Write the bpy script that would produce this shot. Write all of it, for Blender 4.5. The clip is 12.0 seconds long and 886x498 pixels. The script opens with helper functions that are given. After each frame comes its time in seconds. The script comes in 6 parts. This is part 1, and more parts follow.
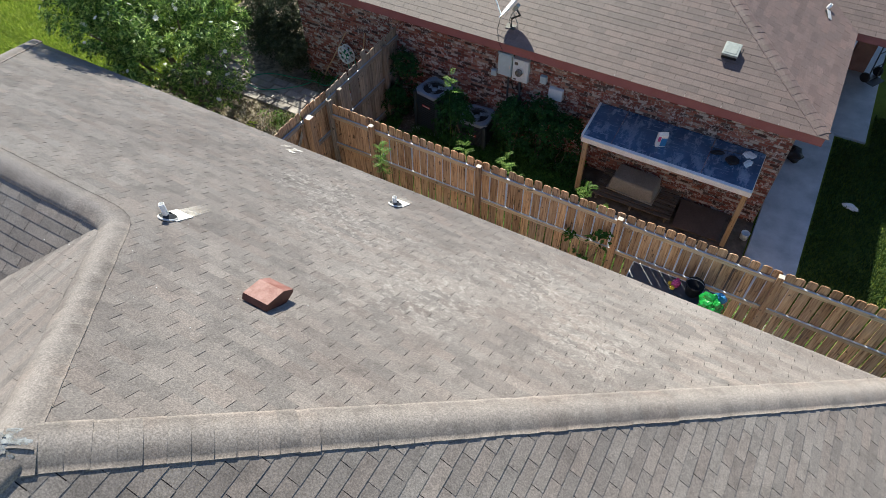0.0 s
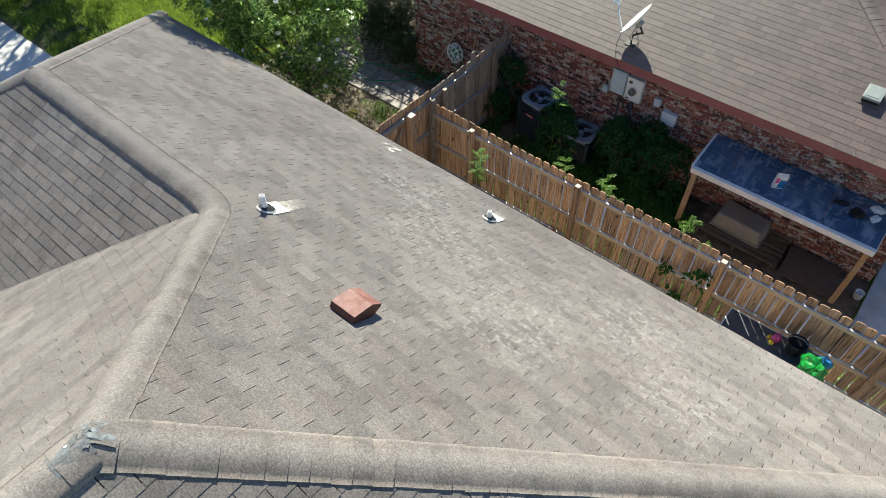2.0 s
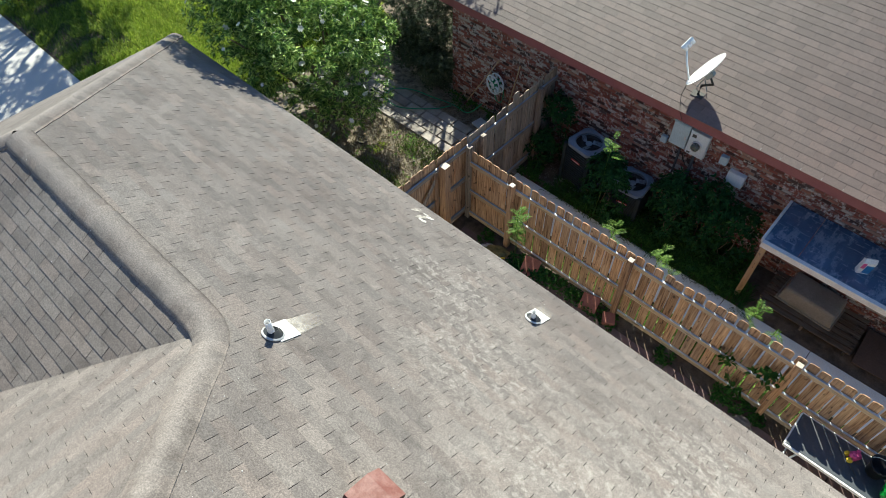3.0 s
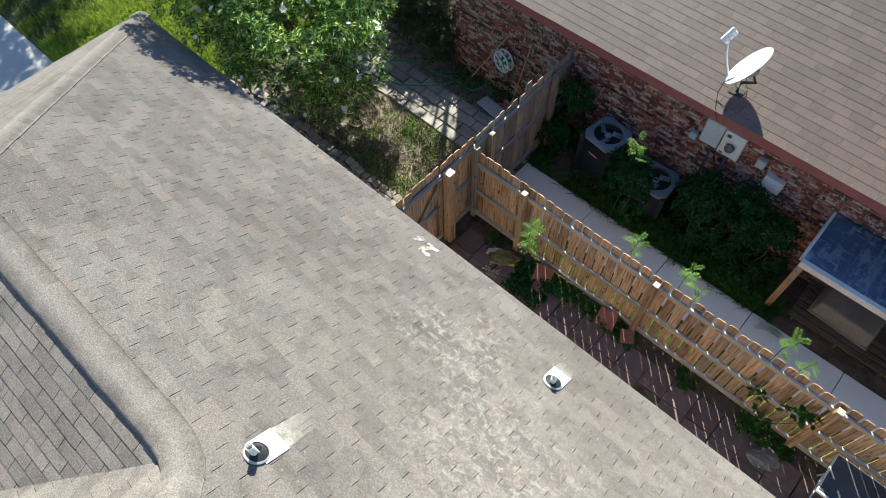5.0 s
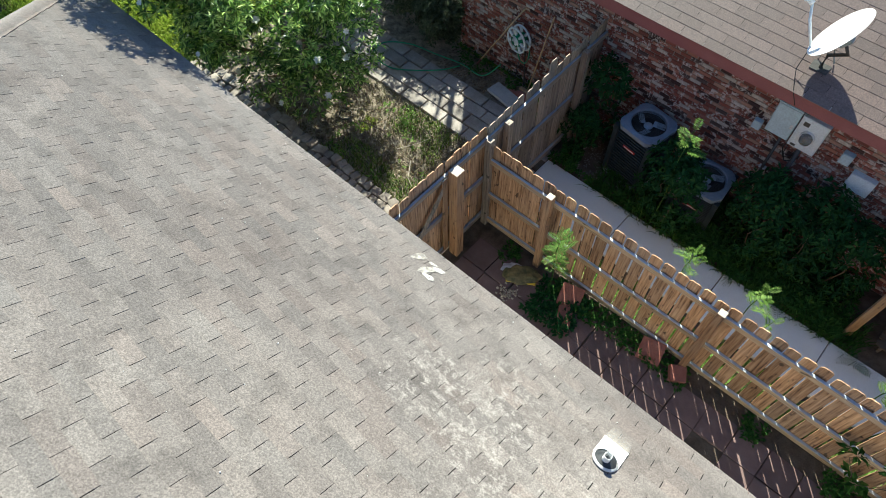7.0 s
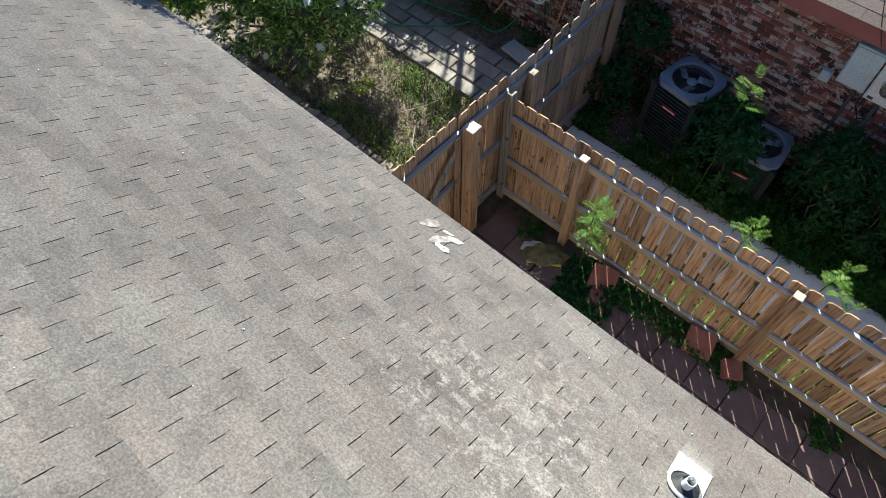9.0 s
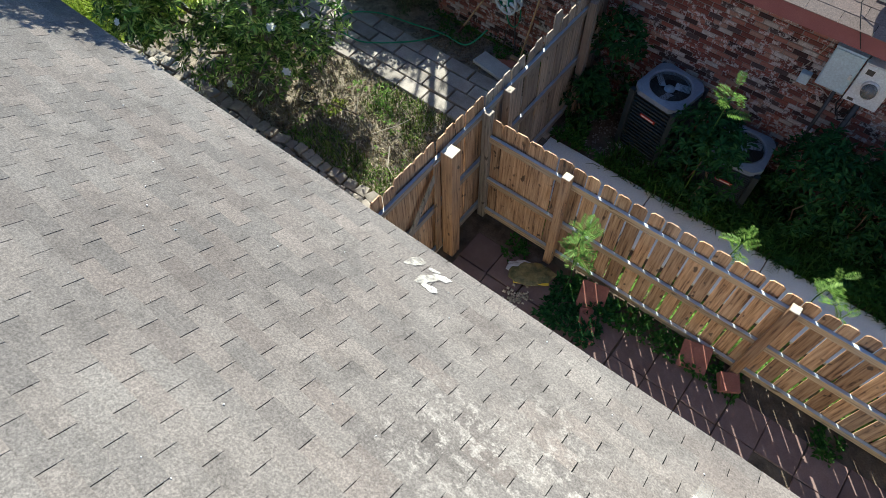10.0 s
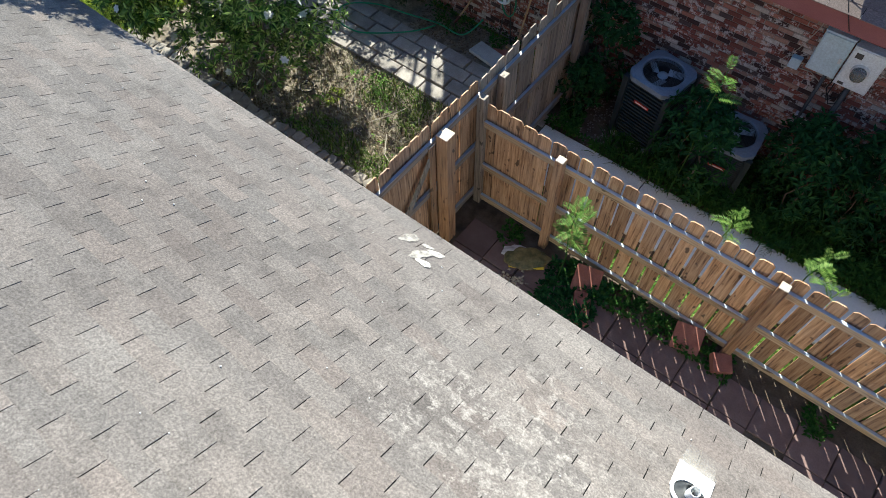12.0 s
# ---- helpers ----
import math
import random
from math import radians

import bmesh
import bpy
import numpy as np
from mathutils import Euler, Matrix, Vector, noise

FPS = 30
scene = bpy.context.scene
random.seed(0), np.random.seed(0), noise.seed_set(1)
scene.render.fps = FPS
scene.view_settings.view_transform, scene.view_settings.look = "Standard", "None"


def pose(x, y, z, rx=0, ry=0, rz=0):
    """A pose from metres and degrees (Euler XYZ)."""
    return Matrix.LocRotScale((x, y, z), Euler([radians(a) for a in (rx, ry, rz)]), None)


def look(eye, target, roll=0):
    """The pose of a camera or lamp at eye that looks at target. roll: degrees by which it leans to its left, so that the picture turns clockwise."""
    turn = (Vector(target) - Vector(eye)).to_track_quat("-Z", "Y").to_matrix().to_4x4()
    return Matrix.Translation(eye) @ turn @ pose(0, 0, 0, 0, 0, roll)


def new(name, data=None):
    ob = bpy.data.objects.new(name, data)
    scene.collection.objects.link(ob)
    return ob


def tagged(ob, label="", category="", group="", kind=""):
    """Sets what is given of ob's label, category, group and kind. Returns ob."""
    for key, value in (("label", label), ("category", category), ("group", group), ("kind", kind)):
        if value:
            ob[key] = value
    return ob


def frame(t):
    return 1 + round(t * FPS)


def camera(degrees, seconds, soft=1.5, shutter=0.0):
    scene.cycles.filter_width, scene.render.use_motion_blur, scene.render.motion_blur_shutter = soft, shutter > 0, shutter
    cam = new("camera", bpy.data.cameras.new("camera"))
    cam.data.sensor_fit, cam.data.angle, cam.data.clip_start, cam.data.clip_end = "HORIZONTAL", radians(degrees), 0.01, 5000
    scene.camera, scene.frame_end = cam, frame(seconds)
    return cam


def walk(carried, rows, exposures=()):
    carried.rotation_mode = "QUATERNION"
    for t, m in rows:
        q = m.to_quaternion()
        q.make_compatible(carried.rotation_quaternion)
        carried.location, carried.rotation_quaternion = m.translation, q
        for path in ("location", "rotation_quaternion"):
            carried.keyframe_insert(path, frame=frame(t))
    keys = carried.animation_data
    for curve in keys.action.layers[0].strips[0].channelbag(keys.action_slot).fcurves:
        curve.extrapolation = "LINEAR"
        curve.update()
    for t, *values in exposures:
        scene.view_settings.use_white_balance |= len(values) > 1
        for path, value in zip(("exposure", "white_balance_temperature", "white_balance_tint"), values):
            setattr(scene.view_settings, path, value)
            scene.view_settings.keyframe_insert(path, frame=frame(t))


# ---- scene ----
cam = camera(68.2, 12.0, 0.5)
METRES, EYE, TILT, LEAN, TURN = 9.0, 9.34, 0.0, 0.0, 30.2
ROWS = [
    (0.0, 0.0, 0.0, 0.0, -0.67, -49.62, 0.57),
    (0.5, 0.0062, 0.008, 0.0017, 6.88, -49.72, 0.71),
    (1.0, 0.0008, 0.0037, 0.0012, 8.85, -49.79, 0.66),
    (1.5, -0.0086, 0.0044, 0.0002, 9.28, -49.92, 0.65),
    (2.0, -0.0268, 0.0427, -0.0016, 9.31, -50.04, 0.59),
    (2.5, -0.0572, 0.1516, -0.0014, 11.95, -50.1, 0.57),
    (4.5, -0.12, 0.386, 0.0012, 12.03, -58.64, 0.72),
    (5.0, -0.1341, 0.4317, 0.0014, 12.02, -58.74, 0.7),
    (5.5, -0.1558, 0.5095, 0.0009, 12.0, -58.71, 0.72),
    (6.0, -0.168, 0.5527, -0.0001, 12.0, -58.59, 0.77),
    (6.5, -0.1702, 0.5573, -0.0355, 11.95, -58.5, 0.83),
    (7.0, -0.1687, 0.5539, -0.1711, 11.94, -58.47, 0.85),
    (9.0, -0.1967, 0.6003, -0.303, 11.86, -58.88, 0.73),
    (9.5, -0.2085, 0.6341, -0.3077, 11.85, -58.85, 0.76),
    (10.0, -0.2107, 0.6372, -0.31, 7.98, -58.82, 0.75),
    (10.5, -0.2089, 0.6307, -0.3104, 7.96, -58.81, 0.8),
    (11.0, -0.2063, 0.6233, -0.3107, 7.93, -58.82, 0.84),
    (11.5, -0.204, 0.6186, -0.3113, 7.89, -58.82, 0.87),
    (12.0, -0.202, 0.6166, -0.3114, 7.86, -58.82, 0.9),
]
walk(cam, [(t, pose(0, 0, EYE, TILT, LEAN, TURN) @ pose(METRES * x, METRES * y, METRES * z, 90 + pitch, roll, yaw)) for t, x, y, z, yaw, pitch, roll in ROWS],
     [(0.0, 1.02, 5980, 13), (1.5, 1.04, 6030, 11), (2.5, 0.98, 5980, 8), (5.0, 1.1, 5930, 8), (6.5, 1.24, 5880, 7), (7.2, 1.24, 5880, 7), (9.0, 1.03, 5830, 9), (9.5, 1.12, 5780, 9), (10.5, 1.24, 5780, 9), (12.0, 1.24, 5780, 10)])

# ---- daylight: one sun over the neighbour's roof, clear sky ----
SUN_WAY = Vector((0.69, -0.742, -0.98)).normalized()
sun = new("sun", bpy.data.lights.new("sun", "SUN"))
sun.data.energy, sun.data.angle, sun.data.color = 5.0, radians(0.53), (1.0, 0.93, 0.71)
sun.matrix_world = look((-30, 40, 40), Vector((-30, 40, 40)) + SUN_WAY)
world = bpy.data.worlds.new("sky")
scene.world = world
world.use_nodes = True
sky = world.node_tree.nodes.new("ShaderNodeTexSky")
sky.sky_type, sky.sun_disc = "NISHITA", False
sky.dust_density, sky.ozone_density = 0.0, 2.0
sky.sun_elevation = math.asin(-SUN_WAY.z)
sky.sun_rotation = math.atan2(-SUN_WAY.x, -SUN_WAY.y)
sky_out = world.node_tree.nodes["Background"]
sky_out.inputs["Strength"].default_value = 0.07
world.node_tree.links.new(sky.outputs["Color"], sky_out.inputs["Color"])

# ---- materials ----
class Nodes:
    """A small helper round a node material."""

    def __init__(self, name):
        self.mat = bpy.data.materials.new(name)
        self.mat.use_nodes = True
        self.tree = self.mat.node_tree
        self.bsdf = self.tree.nodes["Principled BSDF"]
        self.geo = self.node("ShaderNodeNewGeometry")

    def node(self, kind, **values):
        n = self.tree.nodes.new(kind)
        if "operation" in values:
            n.operation = values["operation"]
        if "use_clamp" in values:
            n.use_clamp = values["use_clamp"]
        if "data_type" in values:
            n.data_type = values["data_type"]
        if "blend_type" in values:
            n.blend_type = values["blend_type"]
        return n

    def link(self, a, b):
        self.tree.links.new(a, b)

    def put(self, socket, value):
        if hasattr(value, "is_linked"):
            self.link(value, socket)
        else:
            socket.default_value = value

    def noise(self, scale, detail=4.0, rough=0.6, stretch=None, shift=None):
        n = self.node("ShaderNodeTexNoise")
        n.inputs["Scale"].default_value = scale
        n.inputs["Detail"].default_value = detail
        n.inputs["Roughness"].default_value = rough
        src = self.geo.outputs["Position"]
        if stretch or shift is not None:
            m = self.node("ShaderNodeMapping")
            if stretch:
                m.inputs["Scale"].default_value = stretch
            if shift is not None:
                self.link(shift, m.inputs["Location"])
            self.link(src, m.inputs["Vector"])
            src = m.outputs["Vector"]
        self.link(src, n.inputs["Vector"])
        return n.outputs["Fac"]

    def math(self, op, a, b=0.0, c=0.0, clamp=False):
        n = self.node("ShaderNodeMath", operation=op, use_clamp=clamp)
        self.put(n.inputs[0], a), self.put(n.inputs[1], b), self.put(n.inputs[2], c)
        return n.outputs[0]

    def span(self, value, lo, hi, out_lo=0.0, out_hi=1.0):
        n = self.node("ShaderNodeMapRange")
        n.inputs[1].default_value, n.inputs[2].default_value = lo, hi
        n.inputs[3].default_value, n.inputs[4].default_value = out_lo, out_hi
        self.link(value, n.inputs[0])
        return n.outputs[0]

    def mix(self, fac, a, b, mode="MIX"):
        n = self.node("ShaderNodeMix", data_type="RGBA", blend_type=mode)
        self.put(n.inputs[0], fac)
        for s, v in ((n.inputs[6], a), (n.inputs[7], b)):
            self.put(s, (*v, 1.0) if isinstance(v, tuple) and len(v) == 3 else v)
        return n.outputs[2]

    def ramp(self, value, stops, smooth=True):
        n = self.node("ShaderNodeValToRGB")
        r = n.color_ramp
        r.interpolation = "LINEAR" if smooth else "CONSTANT"
        while len(r.elements) < len(stops):
            r.elements.new(0.5)
        for e, (p, col) in zip(r.elements, stops):
            e.position, e.color = p, (*col, 1.0)
        self.link(value, n.inputs["Fac"])
        return n.outputs["Color"]

    def random(self):
        """One number for each object or each loose piece."""
        info = self.node("ShaderNodeObjectInfo")
        s = self.math("ADD", info.outputs["Random"], self.geo.outputs["Random Per Island"])
        return self.math("FRACT", s)

    def finish(self, colour, rough=0.8, metal=0.0, bump=None, height=0.1, distance=0.01, spec=0.3):
        self.put(self.bsdf.inputs["Base Color"], (*colour, 1.0) if isinstance(colour, tuple) else colour)
        self.put(self.bsdf.inputs["Roughness"], rough)
        self.bsdf.inputs["Metallic"].default_value = metal
        self.bsdf.inputs["Specular IOR Level"].default_value = spec
        if bump is not None:
            n = self.node("ShaderNodeBump")
            n.inputs["Strength"].default_value, n.inputs["Distance"].default_value = height, distance
            self.link(bump, n.inputs["Height"])
            self.link(n.outputs["Normal"], self.bsdf.inputs["Normal"])
        return self.mat


def simple(name, a, b, scale=8.0, rough=0.7, metal=0.0, fine=120.0, height=0.25, distance=0.004, stretch=None, vary=0.25, spec=0.3):
    """Two-scale colour variation between a and b, a fine grain, and a little change from piece to piece."""
    m = Nodes(name)
    big = m.span(m.noise(scale, 5.0, 0.65, stretch), 0.3, 0.7)
    col = m.mix(big, a, b)
    grain = m.noise(fine, 3.0, 0.7, stretch)
    col = m.mix(1.0, col, m.ramp(grain, [(0.25, (0.8, 0.8, 0.8)), (0.75, (1.18, 1.18, 1.18))]), "MULTIPLY")
    if vary:
        col = m.mix(1.0, col, m.ramp(m.random(), [(0.0, (1 - vary,) * 3), (1.0, (1 + vary,) * 3)]), "MULTIPLY")
    return m.finish(col, rough, metal, grain, height, distance, spec)


def shingle_material(name, dark, mid, pale, lichen, spread=0.14, stain=0.25, rough=0.9, gloss=0.25, patches=(), crown=0.0):
    """Granule-covered asphalt shingle: speckle, tab to tab change, weathered patches and pale lichen."""
    m = Nodes(name)
    wide = m.span(m.noise(0.55, 4.0, 0.6), 0.32, 0.68)
    col = m.mix(wide, mid, tuple(0.6 * p + 0.4 * q for p, q in zip(mid, pale)))
    rnd = m.random()
    col = m.mix(1.0, col, m.ramp(rnd, [(0.0, (1 - spread, 1 - spread, 1 - spread * 0.95)), (0.5, (1, 1, 1)), (1.0, (1 + spread, 1 + spread * 0.93, 1 + spread * 0.85))]), "MULTIPLY")
    hue = m.math("FRACT", m.math("MULTIPLY", rnd, 23.7))
    col = m.mix(1.0, col, m.ramp(hue, [(0.0, (0.98, 1.0, 1.01)), (0.6, (1, 1, 1)), (1.0, (1.035, 1.0, 0.985))]), "MULTIPLY")
    blot = m.span(m.noise(3.4, 6.0, 0.7), 0.5, 0.68)
    col = m.mix(m.math("MULTIPLY", blot, stain), col, dark)
    if lichen:
        spots = m.span(m.noise(13.0, 7.0, 0.8), 0.5, 0.58)
        thin = m.span(m.noise(0.8, 3.0, 0.6), 0.55, 0.7, 0.0, 0.35)
        for x, y, r in patches:
            away = m.node("ShaderNodeVectorMath", operation="DISTANCE")
            flat = m.node("ShaderNodeVectorMath", operation="MULTIPLY")
            flat.inputs[1].default_value = (1.0, 1.0, 0.0)
            m.link(m.geo.outputs["Position"], flat.inputs[0])
            m.link(flat.outputs[0], away.inputs[0])
            away.inputs[1].default_value = (x, y, 0.0)
            ragged = m.math("ADD", away.outputs["Value"], m.span(m.noise(1.9, 4.0, 0.7), 0.2, 0.8, -0.5, 0.5))
            thin = m.math("MAXIMUM", thin, m.span(ragged, 0.35 * r, r, 1.0, 0.0))
        col = m.mix(m.math("MULTIPLY", m.math("MULTIPLY", thin, spots), lichen), col, pale)
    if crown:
        # paler crown of a cap: worn granules, and the crest highlight painted in
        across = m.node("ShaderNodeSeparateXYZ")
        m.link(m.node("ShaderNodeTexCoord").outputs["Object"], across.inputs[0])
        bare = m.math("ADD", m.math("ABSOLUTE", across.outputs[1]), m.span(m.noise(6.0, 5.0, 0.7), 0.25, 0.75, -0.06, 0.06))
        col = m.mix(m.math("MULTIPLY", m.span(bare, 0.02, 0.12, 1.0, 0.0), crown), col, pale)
    mottle = m.noise(38.0, 4.0, 0.75)
    col = m.mix(1.0, col, m.ramp(mottle, [(0.3, (0.84, 0.84, 0.84)), (0.5, (1, 1, 1)), (0.7, (1.17, 1.16, 1.15))]), "MULTIPLY")
    clump = m.noise(82.0, 2.0, 0.6)
    col = m.mix(1.0, col, m.ramp(clump, [(0.32, (0.72, 0.71, 0.7)), (0.5, (1, 1, 1)), (0.68, (1.32, 1.31, 1.29))]), "MULTIPLY")
    speck = m.noise(210.0, 1.0, 0.6)
    col = m.mix(1.0, col, m.ramp(speck, [(0.3, (0.87, 0.865, 0.86)), (0.5, (1, 1, 1)), (0.7, (1.15, 1.145, 1.135))]), "MULTIPLY")
    m.bsdf.inputs["Diffuse Roughness"].default_value = 1.0
    return m.finish(col, rough, 0.0, clump, 0.35, 0.004, gloss)


def brick_material():
    m = Nodes("tumbled brick")
    rnd = m.random()
    body = m.ramp(rnd, [(0.0, (0.06, 0.036, 0.034)), (0.08, (0.16, 0.06, 0.048)), (0.26, (0.25, 0.092, 0.07)), (0.46, (0.31, 0.14, 0.105)),
                        (0.6, (0.19, 0.068, 0.054)), (0.74, (0.33, 0.2, 0.155)), (0.82, (0.09, 0.064, 0.062)), (0.9, (0.42, 0.37, 0.33))], False)
    wash = m.math("GREATER_THAN", m.math("FRACT", m.math("MULTIPLY", rnd, 17.3)), 0.3)
    smear = m.span(m.noise(21.0, 4.0, 0.65), 0.52, 0.57)
    col = m.mix(m.math("MULTIPLY", m.math("MULTIPLY", wash, smear), 0.72), body, (0.56, 0.52, 0.49))
    grain = m.noise(90.0, 4.0, 0.7)
    col = m.mix(1.0, col, m.ramp(grain, [(0.25, (0.7, 0.7, 0.7)), (0.75, (1.25, 1.25, 1.25))]), "MULTIPLY")
    return m.finish(col, 0.9, 0.0, grain, 0.5, 0.006, 0.2)


def wood_material(name, dark, mid, pale, along, rough=0.6, spec=0.35, top=None, grey_most=0.55):
    """Sawn boards: grain stretched along one axis, knots, and boards that differ."""
    m = Nodes(name)
    rnd = m.random()
    shift = m.node("ShaderNodeCombineXYZ")
    m.link(m.math("MULTIPLY", rnd, 37.0), shift.inputs[0])
    m.link(m.math("MULTIPLY", rnd, 11.0), shift.inputs[1])
    s = [44.0, 44.0, 44.0]
    s["xyz".index(along)] = 2.2
    streak = m.noise(1.0, 5.0, 0.65, tuple(s), shift.outputs[0])
    k = [17.0, 17.0, 17.0]
    k["xyz".index(along)] = 9.0
    knot = m.span(m.noise(1.0, 1.0, 0.4, tuple(k), shift.outputs[0]), 0.68, 0.74)
    col = m.ramp(streak, [(0.32, dark), (0.47, mid), (0.7, pale)])
    col = m.mix(m.math("MULTIPLY", knot, 0.8), col, tuple(0.35 * d for d in dark))
    col = m.mix(1.0, col, m.ramp(m.math("FRACT", m.math("MULTIPLY", rnd, 7.7)), [(0.0, (0.68, 0.64, 0.6)), (0.5, (1, 1, 1)), (1.0, (1.25, 1.18, 1.08))]), "MULTIPLY")
    grey = m.span(m.noise(1.6, 4.0, 0.6), 0.45, 0.75, 0.0, grey_most)
    col = m.mix(grey, col, tuple(0.4 * sum(mid) * w for w in (1.0, 0.97, 0.92)))
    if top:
        # upward faces get light painted in: skylight on rails, sun on posts
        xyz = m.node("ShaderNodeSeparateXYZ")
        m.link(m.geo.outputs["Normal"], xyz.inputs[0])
        lit_tint = m.mix(1.0, top, m.ramp(streak, [(0.3, (0.7, 0.7, 0.7)), (0.7, (1.15, 1.15, 1.15))]), "MULTIPLY")
        col = m.mix(m.span(xyz.outputs[2], 0.5, 0.8), col, lit_tint)
    return m.finish(col, rough, 0.0, streak, 0.5, 0.003, spec)


def leaf_material(name, dark, mid, pale, gloss=0.4, sheer=0.25):
    m = Nodes(name)
    col = m.ramp(m.random(), [(0.0, dark), (0.55, mid), (1.0, pale)])
    col = m.mix(1.0, col, m.ramp(m.noise(2.5, 3.0), [(0.3, (0.75, 0.78, 0.75)), (0.7, (1.2, 1.18, 1.1))]), "MULTIPLY")
    m.bsdf.inputs["Transmission Weight"].default_value = 0.0
    m.finish(col, gloss, 0.0, None, spec=0.4 if gloss < 0.45 else 0.2)
    thin = m.node("ShaderNodeBsdfTranslucent")
    m.link(col, thin.inputs["Color"])
    both = m.node("ShaderNodeMixShader")
    both.inputs[0].default_value = sheer
    m.link(m.bsdf.outputs[0], both.inputs[1])
    m.link(thin.outputs[0], both.inputs[2])
    m.link(both.outputs[0], m.tree.nodes["Material Output"].inputs["Surface"])
    return m.mat


def scuffed(name, dark, mid, pale):
    """A dark glossy sheet with long pale scuffs and dusty patches."""
    m = Nodes(name)
    col = m.mix(m.span(m.noise(2.2, 5.0, 0.65), 0.35, 0.65), dark, mid)
    dust = m.span(m.noise(5.0, 7.0, 0.75, (1.0, 0.45, 1.0)), 0.5, 0.7)
    col = m.mix(m.math("MULTIPLY", dust, 0.55), col, pale)
    rub = m.span(m.noise(16.0, 3.0, 0.7, (0.25, 1.6, 1.0)), 0.6, 0.66)
    col = m.mix(m.math("MULTIPLY", rub, 0.5), col, pale)
    return m.finish(col, m.span(dust, 0.0, 1.0, 0.2, 0.6), 0.0, dust, 0.1, 0.004, 0.8)


def lit_top_paint(name, dark, mid, warm, dusty):
    """Paint lighter on upward sides and darker elsewhere, to hold sun and shade."""
    m = Nodes(name)
    body = m.mix(m.span(m.noise(9.0, 5.0, 0.65), 0.3, 0.7), dark, mid)
    lit_side = m.mix(m.span(m.noise(7.0, 6.0, 0.7), 0.38, 0.62), warm, dusty)
    xyz = m.node("ShaderNodeSeparateXYZ")
    m.link(m.geo.outputs["Normal"], xyz.inputs[0])
    col = m.mix(m.span(xyz.outputs[2], 0.45, 0.75), body, lit_side)
    grain = m.noise(70.0, 3.0, 0.7)
    col = m.mix(1.0, col, m.ramp(grain, [(0.25, (0.8, 0.8, 0.8)), (0.75, (1.18, 1.18, 1.18))]), "MULTIPLY")
    return m.finish(col, 0.6, 0.0, grain, 0.25, 0.004, 0.3)


def worn(name, colour, scale, lo, hi, fade=False):
    """A thin coat that is worn through in spots, or thins out along its length."""
    m = Nodes(name)
    grain = m.noise(140.0, 3.0, 0.8)
    col = m.mix(1.0, colour, m.ramp(grain, [(0.3, (0.75, 0.75, 0.75)), (0.7, (1.2, 1.2, 1.2))]), "MULTIPLY")
    m.finish(col, 0.9, 0.0, grain, 0.4, 0.003, 0.15)
    cover = m.span(m.noise(scale, 5.0, 0.7), lo, hi)
    if fade:
        along = m.node("ShaderNodeSeparateXYZ")
        m.link(m.node("ShaderNodeTexCoord").outputs["Generated"], along.inputs[0])
        cover = m.math("MULTIPLY", cover, m.span(along.outputs[1], 0.05, 1.0, 1.0, 0.0), clamp=True)
    m.link(cover, m.bsdf.inputs["Alpha"])
    return m.mat


SHINGLE = shingle_material("weathered grey shingle", (0.1, 0.09, 0.085), (0.212, 0.187, 0.175), (0.41, 0.38, 0.355), 0.85, 0.14, 0.45, 0.85, 0.25,
                           patches=((-3.7, 4.1, 1.1), (-2.3, 3.5, 1.1), (-1.5, 4.7, 1.0), (-4.55, 4.75, 0.75), (-5.05, 4.7, 0.5), (-0.6, 3.9, 0.8)))
# crown mixes a painted crest highlight with the wear
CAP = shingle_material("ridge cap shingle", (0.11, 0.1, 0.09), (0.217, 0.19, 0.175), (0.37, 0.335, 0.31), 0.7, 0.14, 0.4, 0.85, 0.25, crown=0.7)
NSHINGLE = shingle_material("brown shingle", (0.075, 0.052, 0.046), (0.184, 0.129, 0.115), (0.215, 0.155, 0.14), 0.0, 0.17, 0.15, 0.65, 0.42)
DECK = simple("roof felt", (0.006, 0.006, 0.006), (0.01, 0.01, 0.01), 3.0, 0.95)
BRICK = brick_material()
MORTAR = simple("mortar", (0.2, 0.17, 0.15), (0.28, 0.25, 0.22), 6.0, 0.95, vary=0)
FENCE = wood_material("cedar picket", (0.09, 0.042, 0.02), (0.42, 0.25, 0.135), (0.66, 0.46, 0.285), "z", grey_most=0.28)
# top: colour that holds blue skylight on the rails, sunlight on the posts
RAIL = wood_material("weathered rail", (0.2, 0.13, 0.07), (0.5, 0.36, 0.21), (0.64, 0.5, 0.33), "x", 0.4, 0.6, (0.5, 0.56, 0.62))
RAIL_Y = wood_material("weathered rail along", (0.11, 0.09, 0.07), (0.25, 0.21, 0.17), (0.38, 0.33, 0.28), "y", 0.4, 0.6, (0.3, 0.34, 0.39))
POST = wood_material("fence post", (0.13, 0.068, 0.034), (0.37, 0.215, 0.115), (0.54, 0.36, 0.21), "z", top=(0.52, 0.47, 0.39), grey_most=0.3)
OLDWOOD = wood_material("grey weathered picket", (0.1, 0.08, 0.06), (0.26, 0.22, 0.175), (0.42, 0.36, 0.3), "z")
MAROON = simple("maroon painted fascia", (0.24, 0.085, 0.086), (0.3, 0.115, 0.115), 3.0, 0.55)
CONCRETE = simple("concrete", (0.3, 0.32, 0.33), (0.56, 0.58, 0.58), 1.7, 0.42, fine=70.0, height=0.12, vary=0.06, spec=0.6)
